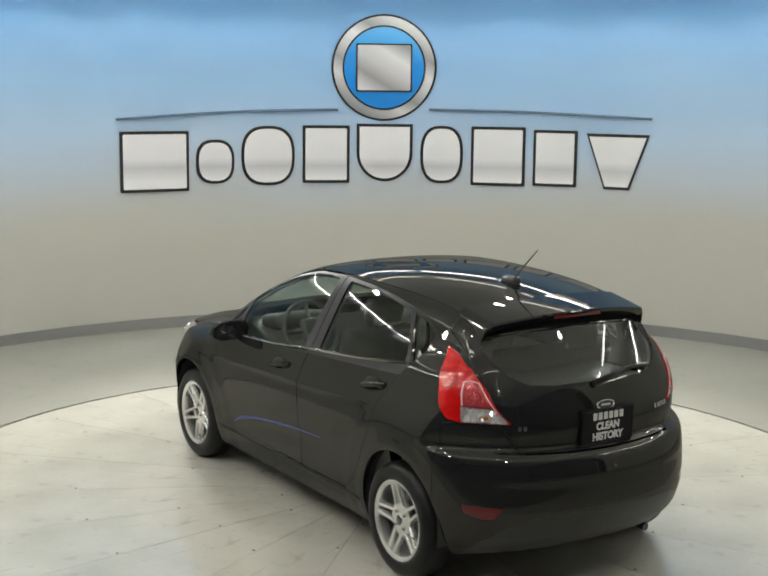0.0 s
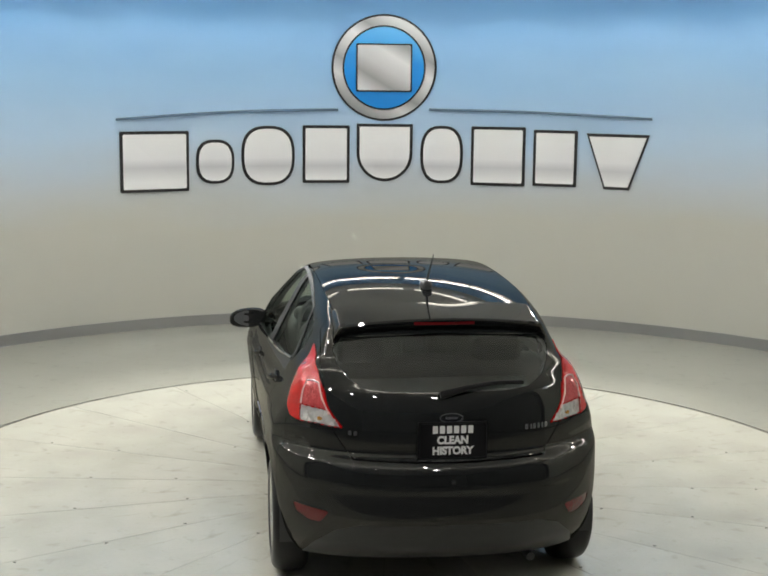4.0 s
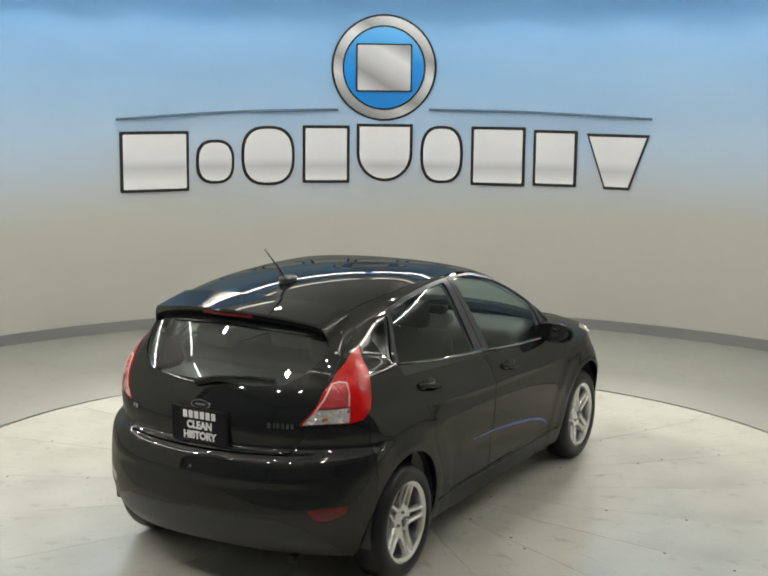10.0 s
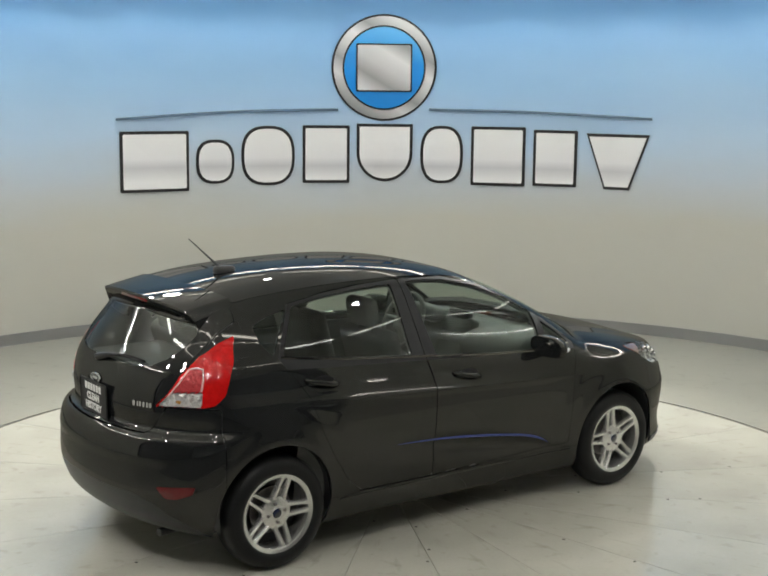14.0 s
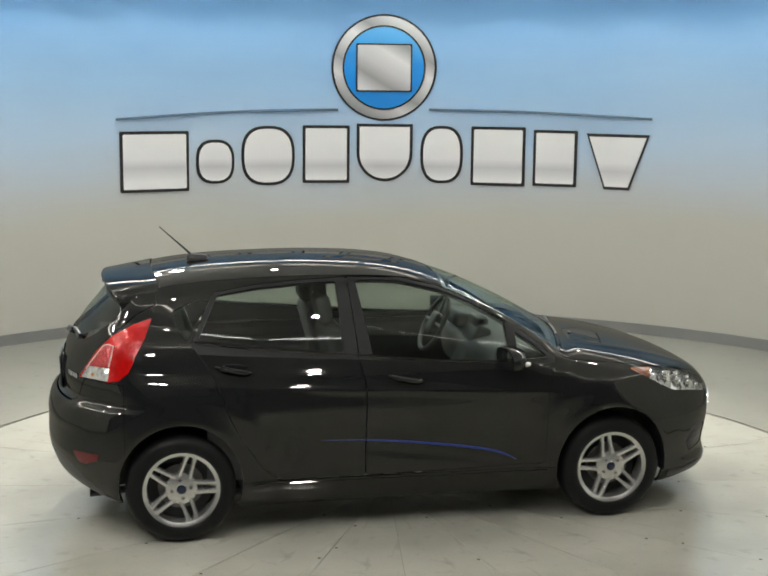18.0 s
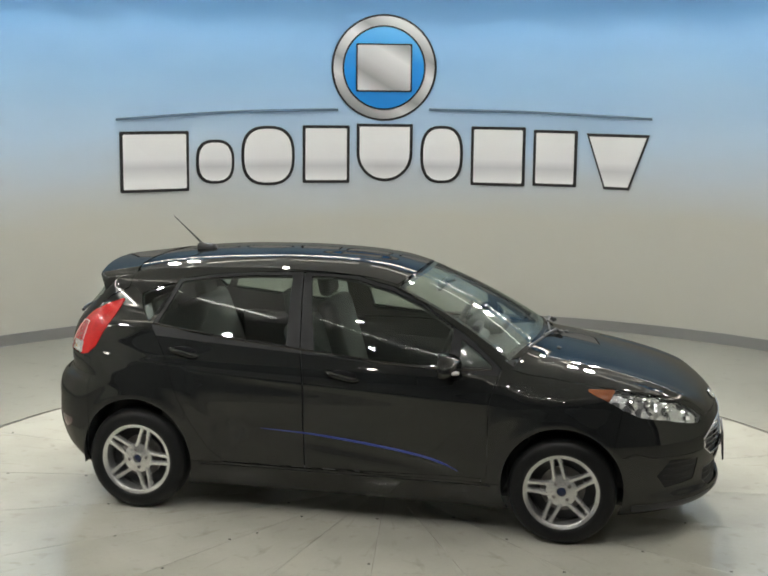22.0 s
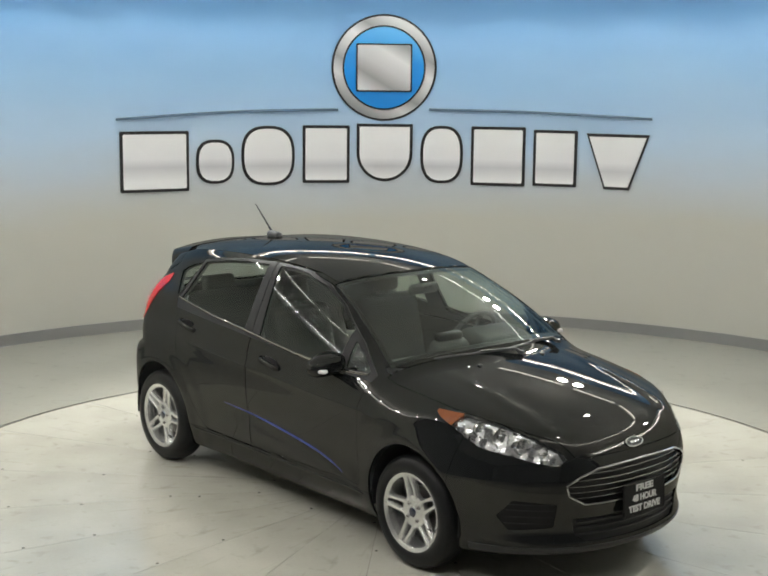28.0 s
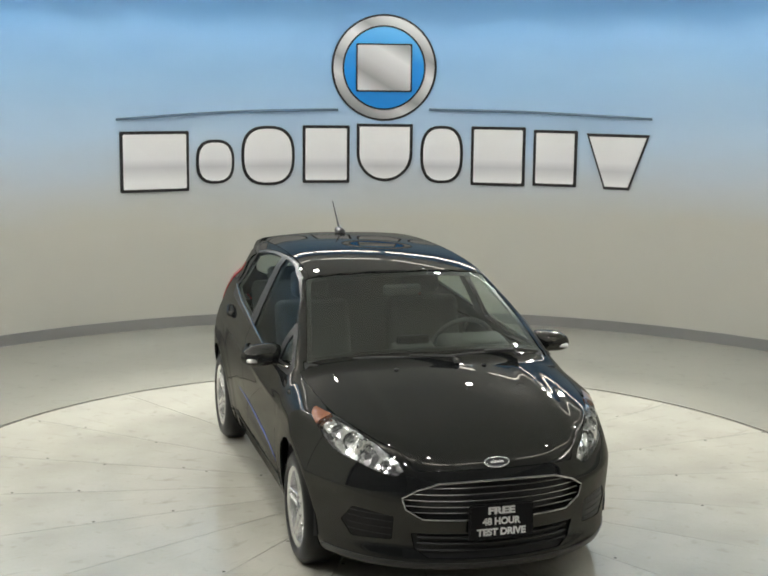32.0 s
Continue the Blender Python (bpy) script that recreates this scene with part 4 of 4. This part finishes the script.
    part("wheel_spoke", tube([(0.04 * math.cos(t), 0.04 * math.sin(t), 0), (0.178 * math.cos(t), 0.178 * math.sin(t), 0)], 0.014, 8, 1.0), SATIN_CHROME if a == 270 else CABIN, sw)
sw.matrix_basis = pose(0.46, 0.37, 0.955, 0, -64, 0) @ pose(0, 0, 0, 0, 0, 90)
part("mirror_inside", box(0.03, 0.23, 0.065, 0.018, 3), CABIN, car, "dark inside mirror", pose(0.42, 0, 1.295, 0, 8, 0))
part("mirror_stalk", tube([(0.43, 0, 1.30), (0.50, 0, 1.325)], 0.009, 6), CABIN, car)
# lining: the same skin, set inwards, without the glass
lining = cut(HALF, both(lambda x, y, z: 0.94 - z, outside(glass_all), outside(screen, -0.005), outside(back_glass), lambda x, y, z: x - 1.0 + 0.2 * np.abs(y)))
panel("lining", lining, CABIN, car, "join", "dark cabin lining", 0.028, 0.002)
door_card = cut(HALF, both(lambda x, y, z: z - 0.96, lambda x, y, z: 0.3 - z, lambda x, y, z: np.abs(x + 0.15) - 0.95, side_only))
panel("door_card", door_card, CABIN, car, "pair", "dark moulded inner door card", 0.07, 0.004)
part("parcel_shelf", box(0.46, 0.98, 0.03, 0.01, 2, (-1.44, 0, 0.985)), CABIN, car)
part("bulkhead", box(0.04, 1.3, 0.65, 0.01, 2, (1.06, 0, 0.62)), TRIM, car)


# ---- car details ----
def bend(points, radius, name, material, parent, label="", sides=8, flat=1.0):
    return part(name, tube(points, radius, sides, flat), material, parent, label)


# grille: recessed back, bars that follow the nose, bright surround
gr = panel("grille", cut(HALF, grow(grille, 0.05)), TRIM, car, "join", "black grille with five thin bright bars", 0.045, 0.004)[0]
for i in range(5):
    z = 0.489 + 0.0305 * i
    edge = float(np.interp(z, [0.460, 0.506, 0.560, 0.600, 0.634, 0.640], [0.37, 0.445, 0.462, 0.40, 0.30, 0.25])) - 0.004
    pts = [at_side("x", y=abs(y), z=z)[0] for y in np.linspace(-edge, edge, 25)]
    pts = [Vector((q.x - 0.016, y, q.z)) for q, y in zip(pts, np.linspace(-edge, edge, 25))]
    part("grille_bar", tube(pts, 0.0058, 8, 0.7), BAR, gr)
outline = [(0.0, 0.642), (0.15, 0.640), (0.30, 0.635), (0.40, 0.602), (0.463, 0.560), (0.447, 0.505), (0.37, 0.458), (0.15, 0.458), (0.0, 0.458)]
dense = []
for (y0, z0), (y1, z1) in zip(outline, outline[1:]):
    dense += [(y0 + (y1 - y0) * k / 6, z0 + (z1 - z0) * k / 6) for k in range(6)]
dense.append(outline[-1])
loop = [(y, z) for y, z in dense] + [(-y, z) for y, z in dense[::-1][1:]]
pts = []
for y, z in loop:
    q = at_side("x", y=abs(y), z=z)[0]
    pts.append((q.x + 0.001, y, q.z))
part("grille_surround", tube(pts, 0.0050, 8), SATIN_CHROME, gr, "thin satin grille surround")
lg = panel("lower_grille", cut(HALF, grow(low_grille, 0.03)), TRIM, car, "join", "black lower air intake", 0.022, 0.004)[0]
for z in (0.295, 0.328, 0.360):
    ys = np.linspace(-0.385, 0.385, 21)
    pts = [(at_side("x", y=abs(y), z=z)[0].x - 0.012, y, z) for y in ys]
    part("intake_bar", tube(pts, 0.006, 6), TRIM, lg)
for fp, sgn in zip(panel("fog_pocket", cut(HALF, grow(fog_pocket, 0.01)), PLATE, car, "pair", "black corner vent with ribs", 0.005, 0.004), (1, -1)):
    for z in (0.36, 0.395, 0.43, 0.46):
        pts = []
        for y in np.linspace(0.505, 0.675, 8):
            q = at_side("x", y=y, z=z)[0]
            pts.append((q.x - 0.006, sgn * y, z))
        part("vent_rib", tube(pts, 0.003, 6), PLATE, fp)
panel("front_lip", cut(SKIN, both(lambda x, y, z: np.abs(z - 0.222) - 0.018, lambda x, y, z: 1.62 - x)), TRIM, car, "join", "matt black front lip", -0.006, 0.02)


def oval_badge(q, n, size, parent, enamel):
    m = Matrix.Translation(q) @ n.to_track_quat("Z", "Y").to_matrix().to_4x4()
    ob = new("badge")
    ob.parent = parent
    ob.matrix_basis = m
    a, b = size
    ring = [(a * math.cos(t), b * math.sin(t), 0.004) for t in np.linspace(0, 2 * math.pi, 37)]
    part("badge_rim", tube(ring, 0.0045, 6), CHROME, ob, "chrome oval rim")
    part("badge_face", slab([(a * math.cos(t), b * math.sin(t)) for t in np.linspace(0, 2 * math.pi, 37)[:-1]], 0.006), enamel, ob, "plain oval badge face")
    part("badge_bar", slab(rounded(a * 1.1, b * 0.5, b * 0.24), 0.0075), SATIN_CHROME, ob)
    return ob


q, n = at_side("x", y=0.0, z=0.715)
oval_badge(q, n, (0.062, 0.025), car, GREY_BADGE)
q, n = at_side("-x", y=0.0, z=0.948)
oval_badge(q, n, (0.055, 0.022), car, GREY_BADGE)


def text_line(words, size, material, parent, m, width=None):
    cu = bpy.data.curves.new("lettering", "FONT")
    cu.body, cu.size, cu.align_x, cu.align_y, cu.extrude, cu.offset = words, size, "CENTER", "CENTER", 0.0006, size * 0.05
    tmp = bpy.data.objects.new("lettering", cu)
    scene.collection.objects.link(tmp)
    me = bpy.data.meshes.new_from_object(tmp.evaluated_get(bpy.context.evaluated_depsgraph_get()))
    bpy.data.objects.remove(tmp)
    me.materials.clear()
    me.materials.append(material)
    sx = 1.0
    if width:
        xs = [v.co.x for v in me.vertices]
        sx = width / (max(xs) - min(xs))
        for v in me.vertices:
            v.co.x *= sx
    return put("lettering", me, parent, "white capital lettering", m)


def licence(q, n, w, h, lines, label):
    ob = new("plate")
    ob.parent = car
    ob.matrix_basis = Matrix.Translation(q) @ Matrix((Vector((0, 0, 1)).cross(n).normalized(), n.cross(Vector((0, 0, 1)).cross(n).normalized()), n)).transposed().to_4x4()
    tagged(ob, label)
    part("plate_board", slab(rounded(w, h, 0.012), 0.006), PLATE, ob, "black plate board")
    rim = [(x, y, 0.006) for x, y in rounded(w - 0.012, h - 0.012, 0.012)]
    part("plate_rim", tube([*rim, rim[0]], 0.003, 6), PLATE, ob)
    for words, y, size, width, bar in lines:
        if bar:
            for i in range(6):
                part("letter_bar", slab(rounded(width / 6 * 0.72, size * 0.72, 0.003, 2), 0.0015), WHITE, ob, "plain white bar", pose(-width / 2 + width / 6 * (i + 0.5), y, 0.0065))
        else:
            text_line(words, size, WHITE, ob, pose(0, y, 0.0075), width)
    return ob


q, n = at_side("-x", y=0.0, z=0.845)
licence(q + n * 0.004 + Vector((0, -0.005, 0)), Vector((n.x, 0, n.z * 0.6)).normalized(), 0.335, 0.18,
        [("", 0.053, 0.052, 0.205, True), ("CLEAN", 0.0, 0.052, 0.15, False), ("HISTORY", -0.052, 0.052, 0.20, False)], "black rear plate with white advertising words")
licence(Vector((2.110, 0.0, 0.447)), Vector((1, 0, 0.05)).normalized(), 0.33, 0.175,
        [("FREE", 0.052, 0.046, 0.138, False), ("48 HOUR", 0.0, 0.046, 0.195, False), ("TEST DRIVE", -0.052, 0.046, 0.25, False)], "black front plate with white advertising words")


def badge_bars(y0, widths, z, h):
    y = y0
    for wd in widths:
        q, n = at_side("-x", y=abs(y), z=z)
        n = Vector((n.x, n.y * (1 if y > 0 else -1), n.z))
        m = Matrix.Translation(Vector((q.x, y, q.z)) + n * 0.001) @ n.to_track_quat("Z", "Y").to_matrix().to_4x4()
        part("badge_letter", slab(rounded(wd, h, 0.004, 2), 0.004), SATIN_CHROME, car, "plain chrome bar", m)
        y -= wd + 0.007


badge_bars(-0.375, (0.018, 0.01, 0.016, 0.014, 0.012, 0.016), 0.885, 0.026)
badge_bars(0.475, (0.018, 0.018), 0.868, 0.022)

# high-set spoiler over the rear window
bm = bmesh.new()
rows = []
for s in np.linspace(-1, 1, 61):
    e = max(0.0, (abs(s) - 0.86) / 0.14)
    a = min(abs(s) / 0.86, 1.0) * 0.490 + 0.045 * math.sin(e * math.pi / 2)
    y = math.copysign(a, s)
    am = min(a, 0.49)
    drop = 0.105 * e ** 1.5
    xt, zt = -1.645 + 0.25 * am * am + 0.055 * e, 1.383 - 0.16 * am * am - drop
    x0 = -1.365 + 0.10 * am * am
    z0 = float(roof_z(x0)) - 0.07 * am * am - 0.16 * am ** 4 - 0.8 * drop
    prof = []
    for t in np.linspace(0, 1, 9):
        prof.append((x0 + (xt - x0) * t, z0 + (zt - z0) * (0.9 * t + 0.1 * t * t) + 0.004))
    prof += [(xt - 0.005, zt - 0.006), (xt + 0.004, zt - 0.026), (xt + 0.05, zt - 0.062), (xt + 0.11, zt - 0.095), (x0 - 0.05, zt - 0.085 + 0.3 * drop)]
    rows.append([bm.verts.new((x, y, z)) for x, z in prof])
for r0, r1 in zip(rows, rows[1:]):
    k = len(r0)
    for i in range(k):
        bm.faces.new((r0[i], r0[(i + 1) % k], r1[(i + 1) % k], r1[i]))
bm.faces.new(rows[0])
bm.faces.new(rows[-1][::-1])
bmesh.ops.recalc_face_normals(bm, faces=bm.faces)
spoiler = part("spoiler", bm, PAINT, car, "black roof spoiler over the rear window")
part("brake_lamp", box(0.012, 0.30, 0.016, 0.004, 2), DIM_RED, spoiler, "dark red high brake lamp", pose(-1.640, 0, 1.362))

# pale rims round the inner tail lenses
for shellob, sgn in zip(shells, (1, -1)):
    rim = [(-1.617, 0.973), (-1.60, 1.03), (-1.588, 1.078), (-1.612, 1.083), (-1.638, 1.076), (-1.69, 1.010), (-1.735, 0.943)]
    pts = []
    for x, z in rim:
        q, n = at_side("y", x=x, z=z)
        pts.append(Vector((q.x + n.x * 0.005, sgn * (q.y + n.y * 0.005), q.z + n.z * 0.005)))
    part("lens_rim", tube(pts, 0.0052, 6), PINK_RIM, shellob, "pale pink lens rim")

# orange bulb glass behind the inner half of the reversing lens
for shellob, ob in zip(shells, panel("bulb_glass", cut(SKIN, both(grow(clear_part, -0.006), lambda x, y, z: np.hypot((x + 1.705) * 1.0, z - 0.918) - 0.010)), ORANGE, car, "pair", "orange bulb glass", -0.001, 0.004)):
    ob.parent = shellob

# aerial
aer = part("aerial_base", box(0.13, 0.055, 0.052, 0.022, 4), TRIM, car, "black roof aerial", pose(-1.09, 0, 1.460, 0, 4, 0))
part("aerial_rod", tube([(-1.11, 0, 1.470), (-1.18, 0, 1.535), (-1.31, 0, 1.652)], [0.008, 0.0055, 0.0026], 8), TRIM, car)

# door mirrors: shell, glass, indicator, arm
for sgn in (1, -1):
    mir = new("door_mirror")
    mir.parent = car
    mir.matrix_basis = pose(-0.055, -0.03 * sgn, 0)
    bm = bmesh.new()
    bmesh.ops.create_uvsphere(bm, u_segments=28, v_segments=18, radius=1)
    for v in bm.verts:
        x, y, z = v.co
        x = max(x, -0.35)
        v.co = ((0.08 + 0.02 * (y * sgn < 0)) * x, 0.122 * (abs(y) ** 0.85) * (1 if y > 0 else -1), 0.062 * (abs(z) ** 0.8) * (1 if z > 0 else -1) - 0.012 * sgn * y)
    part("mirror_shell", bm, PAINT, mir, "glossy black mirror shell", pose(0.645, sgn * 0.905, 0.982, 0, 0, -8 * sgn))
    bm = bmesh.new()
    bmesh.ops.create_circle(bm, cap_ends=True, segments=28, radius=1)
    for v in bm.verts:
        v.co = (0, 0.095 * v.co.x, 0.05 * v.co.y)
    part("mirror_glass", bm, CHROME, mir, "mirror glass", pose(0.6155, sgn * 0.905, 0.982, 0, 0, -8 * sgn))
    part("indicator", box(0.045, 0.125, 0.020, 0.009, 3), WHITE_LENS, mir, "pale indicator strip", pose(0.694, sgn * 0.942, 0.958, 6 * sgn, 0, -34 * sgn))
    part("mirror_arm", tube([(0.75, sgn * 0.76, 0.935), (0.70, sgn * 0.83, 0.945), (0.655, sgn * 0.89, 0.96)], [0.036, 0.027, 0.024], 10, 0.7), PAINT, mir)

# door handles with their cups
for sgn in (1, -1):
    for x, z in ((0.005, 0.880), (-0.955, 0.955)):
        q, n = at_side("y", x=x, z=z)
        h = new("door_handle")
        h.parent = car
        pts = []
        for t in np.linspace(-1, 1, 11):
            qx, nx = at_side("y", x=x + 0.095 * t, z=z - 0.018 * t)
            pts.append(Vector((qx.x, sgn * (qx.y + 0.026 * (1 - t ** 4) + 0.002), qx.z)))
        part("grip", tube(pts, [0.009, 0.012, 0.014, 0.014, 0.014, 0.014, 0.014, 0.014, 0.014, 0.012, 0.009], 10, 1.15), PAINT, h, "glossy black pull handle")
        bm = bmesh.new()
        bmesh.ops.create_uvsphere(bm, u_segments=20, v_segments=10, radius=1)
        for v in bm.verts:
            v.co = (0.085 * v.co.x, 0.006 * v.co.y, 0.038 * v.co.z)
        part("cup", bm, PLATE, h, "", pose(x, sgn * (q.y - 0.001), z - 0.004, 0, 0, 0))

# bright line under the side windows
for sgn in (1, -1):
    pts = []
    for x in np.linspace(-1.16, 0.84, 40):
        z = float(np.interp(x, [-1.16, -0.75, -0.34, 0.2, 0.6, 0.84], [1.098, 1.05, 1.016, 0.968, 0.950, 0.955]))
        q, n = at_side("y", x=x, z=z)
        pts.append((q.x, sgn * (q.y + 0.002), z))
    part("belt_moulding", tube(pts, 0.007, 8), GLOSS_TRIM, car, "black moulding below the side windows")
    pts = [Vector((x, sgn * at_side("y", x=x, z=0.30)[0].y, 0.30)) for x in np.linspace(-0.85, 0.85, 24)]
    part("sill_lip", tube(pts, 0.006, 6), PAINT, car)

# blue reflection along the lower door crease, put in as a thin tapering strip
reflection_z = curve((-0.50, 0.548), (-0.36, 0.542), (-0.2, 0.534), (0.0, 0.516), (0.2, 0.492), (0.4, 0.462), (0.52, 0.436), (0.60, 0.408), (0.665, 0.376))
for sgn in (1, -1):
    xs = np.linspace(-0.48, 0.665, 50)
    pts = []
    for x in xs:
        q, n = at_side("y", x=x, z=float(reflection_z(x)))
        pts.append(Vector((q.x, sgn * (q.y - 0.0022), q.z)))
    rad = [0.0024 + 0.0060 * min(1, (x + 0.48) / 0.5) * min(1, max(0.15, (0.665 - x) / 0.10)) for x in xs]
    part("door_reflection", tube(pts, rad, 8), BLUE_REFLECTION, car, "narrow dark blue reflection in the door crease, built as a strip")

# wipers
for x0, y0, x1, y1 in ((1.10, 0.08, 1.065, -0.45), (1.065, 0.47, 1.09, 0.06)):
    wp = new("wiper")
    wp.parent = car
    pts = []
    for t in np.linspace(0, 1, 8):
        x, y = x0 + (x1 - x0) * t, y0 + (y1 - y0) * t
        q, n = at_side("z", x=x - 0.02 - 0.2 * y * y, y=abs(y))
        pts.append(Vector((q.x, y, q.z - 0.002)))
    part("wiper_blade", tube(pts, 0.008, 6), TRIM, wp)
    q0 = pts[0]
    part("wiper_arm", tube([q0 + Vector((0.06, 0.02, -0.01)), q0 + Vector((0.03, 0.0, 0.012)), (pts[3] + Vector((0.0, 0, 0.010)))], [0.014, 0.010, 0.007], 8), TRIM, wp)
    part("wiper_pivot", lathe([(0.001, 0.02), (0.014, 0.018), (0.018, 0.0)], 14, axis="z"), TRIM, wp, "", Matrix.Translation(q0 + Vector((0.06, 0.02, -0.014))))
cowl = cut(HALF, X(lambda x, a, z: np.maximum.reduce([1.0 - 0.22 * a ** 2 - x, x - 1.09 + 0.2 * a ** 2, a - 0.70, 0.9 - z])))
panel("cowl", cowl, TRIM, car, "join", "black plastic cowl below the windscreen", 0.008, 0.03)
rw = new("rear_wiper")
rw.parent = car
pts = []
for t in np.linspace(0, 1, 9):
    y, z = 0.03 - 0.40 * t, 1.062 + 0.035 * math.sin(t * 2.2)
    q, n = at_side("-x", y=abs(y), z=z)
    pts.append(Vector((q.x - 0.018, y, z)))
part("wiper_blade", tube(pts, 0.0105, 6), PLATE, rw)
part("wiper_arm", tube([pts[0] + Vector((0.0, 0.02, -0.012)), pts[2] + Vector((-0.012, 0, 0)), pts[4] + Vector((-0.01, 0, 0))], [0.020, 0.014, 0.008], 8), PLATE, rw)
# small washer nozzles on the bonnet
for y in (0.25, -0.25):
    q, n = at_side("z", x=1.16, y=abs(y))
    part("washer_nozzle", box(0.022, 0.022, 0.010, 0.004, 2), TRIM, car, "", Matrix.Translation(Vector((q.x, y, q.z + 0.003))))


# ---- wall sign: round badge, thin arched bar and nine plain white blocks ----
def on_wall(a, z, off):
    t = radians(a)
    r = WALL_R - off
    return (WALL_X + r * math.sin(t), WALL_Y + r * math.cos(t), z)


def wall_plate(name, outline, off, depth, material, parent, label=""):
    """A plate that follows the curve of the wall; outline in degrees and metres."""
    vs, fs = [], []
    ca, cz = sum(q[0] for q in outline) / len(outline), sum(q[1] for q in outline) / len(outline)
    n = len(outline)
    for d in (off + depth, off):
        vs += [on_wall(a, z, d) for a, z in outline]
    vs.append(on_wall(ca, cz, off + depth))
    for i in range(n):
        j = (i + 1) % n
        fs += [(i, j, 2 * n), (i, n + i, n + j, j)]
    me = mesh_of(name, vs, fs, material)
    bm = bmesh.new()
    bm.from_mesh(me)
    bmesh.ops.recalc_face_normals(bm, faces=bm.faces)
    bm.to_mesh(me)
    bm.free()
    return put(name, me, parent, label)


DEG = 180 / math.pi / WALL_R
sign = tagged(new("wall_sign"), "wall sign, round blue badge over nine black-edged white blocks", "sign")
BLOCKS = ((-31.4, -23.7, 1.367, 1.96), (-22.9, -18.6, 1.433, 1.872), (-17.8, -11.8, 1.409, 2.006), (-10.9, -5.6, 1.43, 2.012), (-4.8, 1.5, 1.447, 2.031),
          (2.4, 7.2, 1.435, 2.018), (8.1, 14.2, 1.423, 2.017), (15.1, 20.0, 1.432, 1.995), (21.0, 28.0, 1.425, 1.973))


def block_shape(kind, w, h):
    """Plain outlines: square-cornered, round, round-footed and tapering blocks."""
    if kind == "round":
        return [(w / 2 * math.copysign(abs(math.cos(t)) ** 0.75, math.cos(t)), h / 2 * math.copysign(abs(math.sin(t)) ** 0.75, math.sin(t))) for t in np.linspace(0, 2 * math.pi, 49)[:-1]]
    if kind == "cup":
        foot = [(w / 2 * math.cos(t), -h / 2 + 0.5 * w * (1 + math.sin(t))) for t in np.linspace(math.pi, 2 * math.pi, 21)]
        return [*foot, (w / 2, h / 2), (-w / 2, h / 2)]
    if kind == "taper":
        return [(-w / 2, h / 2), (-w * 0.2, -h / 2), (w * 0.2, -h / 2), (w / 2, h / 2)]
    return rounded(w, h, 0.012, 2)


KINDS = ("square", "round", "round", "square", "cup", "round", "square", "square", "taper")
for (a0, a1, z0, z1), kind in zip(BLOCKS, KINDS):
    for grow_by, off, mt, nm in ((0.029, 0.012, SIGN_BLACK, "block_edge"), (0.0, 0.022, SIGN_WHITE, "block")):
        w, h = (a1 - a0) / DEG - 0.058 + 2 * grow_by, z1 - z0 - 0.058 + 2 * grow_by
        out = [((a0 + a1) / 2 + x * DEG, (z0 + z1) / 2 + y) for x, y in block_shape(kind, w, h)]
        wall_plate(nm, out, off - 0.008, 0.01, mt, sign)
CA, CZ = -1.8, 2.594
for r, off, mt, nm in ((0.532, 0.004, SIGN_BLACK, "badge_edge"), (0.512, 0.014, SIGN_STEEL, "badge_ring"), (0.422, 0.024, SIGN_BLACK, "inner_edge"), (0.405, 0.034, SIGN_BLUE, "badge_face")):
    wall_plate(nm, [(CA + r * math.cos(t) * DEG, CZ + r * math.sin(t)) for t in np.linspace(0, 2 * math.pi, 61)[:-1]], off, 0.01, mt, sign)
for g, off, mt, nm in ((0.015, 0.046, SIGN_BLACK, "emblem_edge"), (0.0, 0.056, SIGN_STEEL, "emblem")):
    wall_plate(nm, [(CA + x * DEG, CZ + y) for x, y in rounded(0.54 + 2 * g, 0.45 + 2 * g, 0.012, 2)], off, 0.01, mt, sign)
for a0, a1, z0, z1 in ((-31.75, -6.9, 2.077, 2.170), (3.3, 28.16, 2.180, 2.126)):
    up, dn = [], []
    for t in np.linspace(0, 1, 25):
        z = z0 + (z1 - z0) * (math.sin(t * math.pi / 2) if a0 < 0 else 1 - math.cos(t * math.pi / 2))
        up.append((a0 + (a1 - a0) * t, z + 0.012))
        dn.append((a0 + (a1 - a0) * t, z - 0.012))
    wall_plate("bar", up + dn[::-1], 0.004, 0.012, SIGN_SLATE, sign, "thin slate-blue bar")


# ---- what moves: the turntable turns at a steady rate and carries the car ----
def motions():
    start, rate = 122.669, -6.1362
    off = Vector((-0.0873, -0.0228, 0))
    rows_car, rows_disc = [], []
    for k in range(33):
        a = start + rate * k
        turn = pose(0, 0, 0, 0, 0, a)
        rows_car.append((float(k), turn @ Matrix.Translation(off)))
        rows_disc.append((float(k), pose(0, 0, 0, 0, 0, rate * k)))
    walk(car, rows_car)
    walk(turntable, rows_disc)


motions()
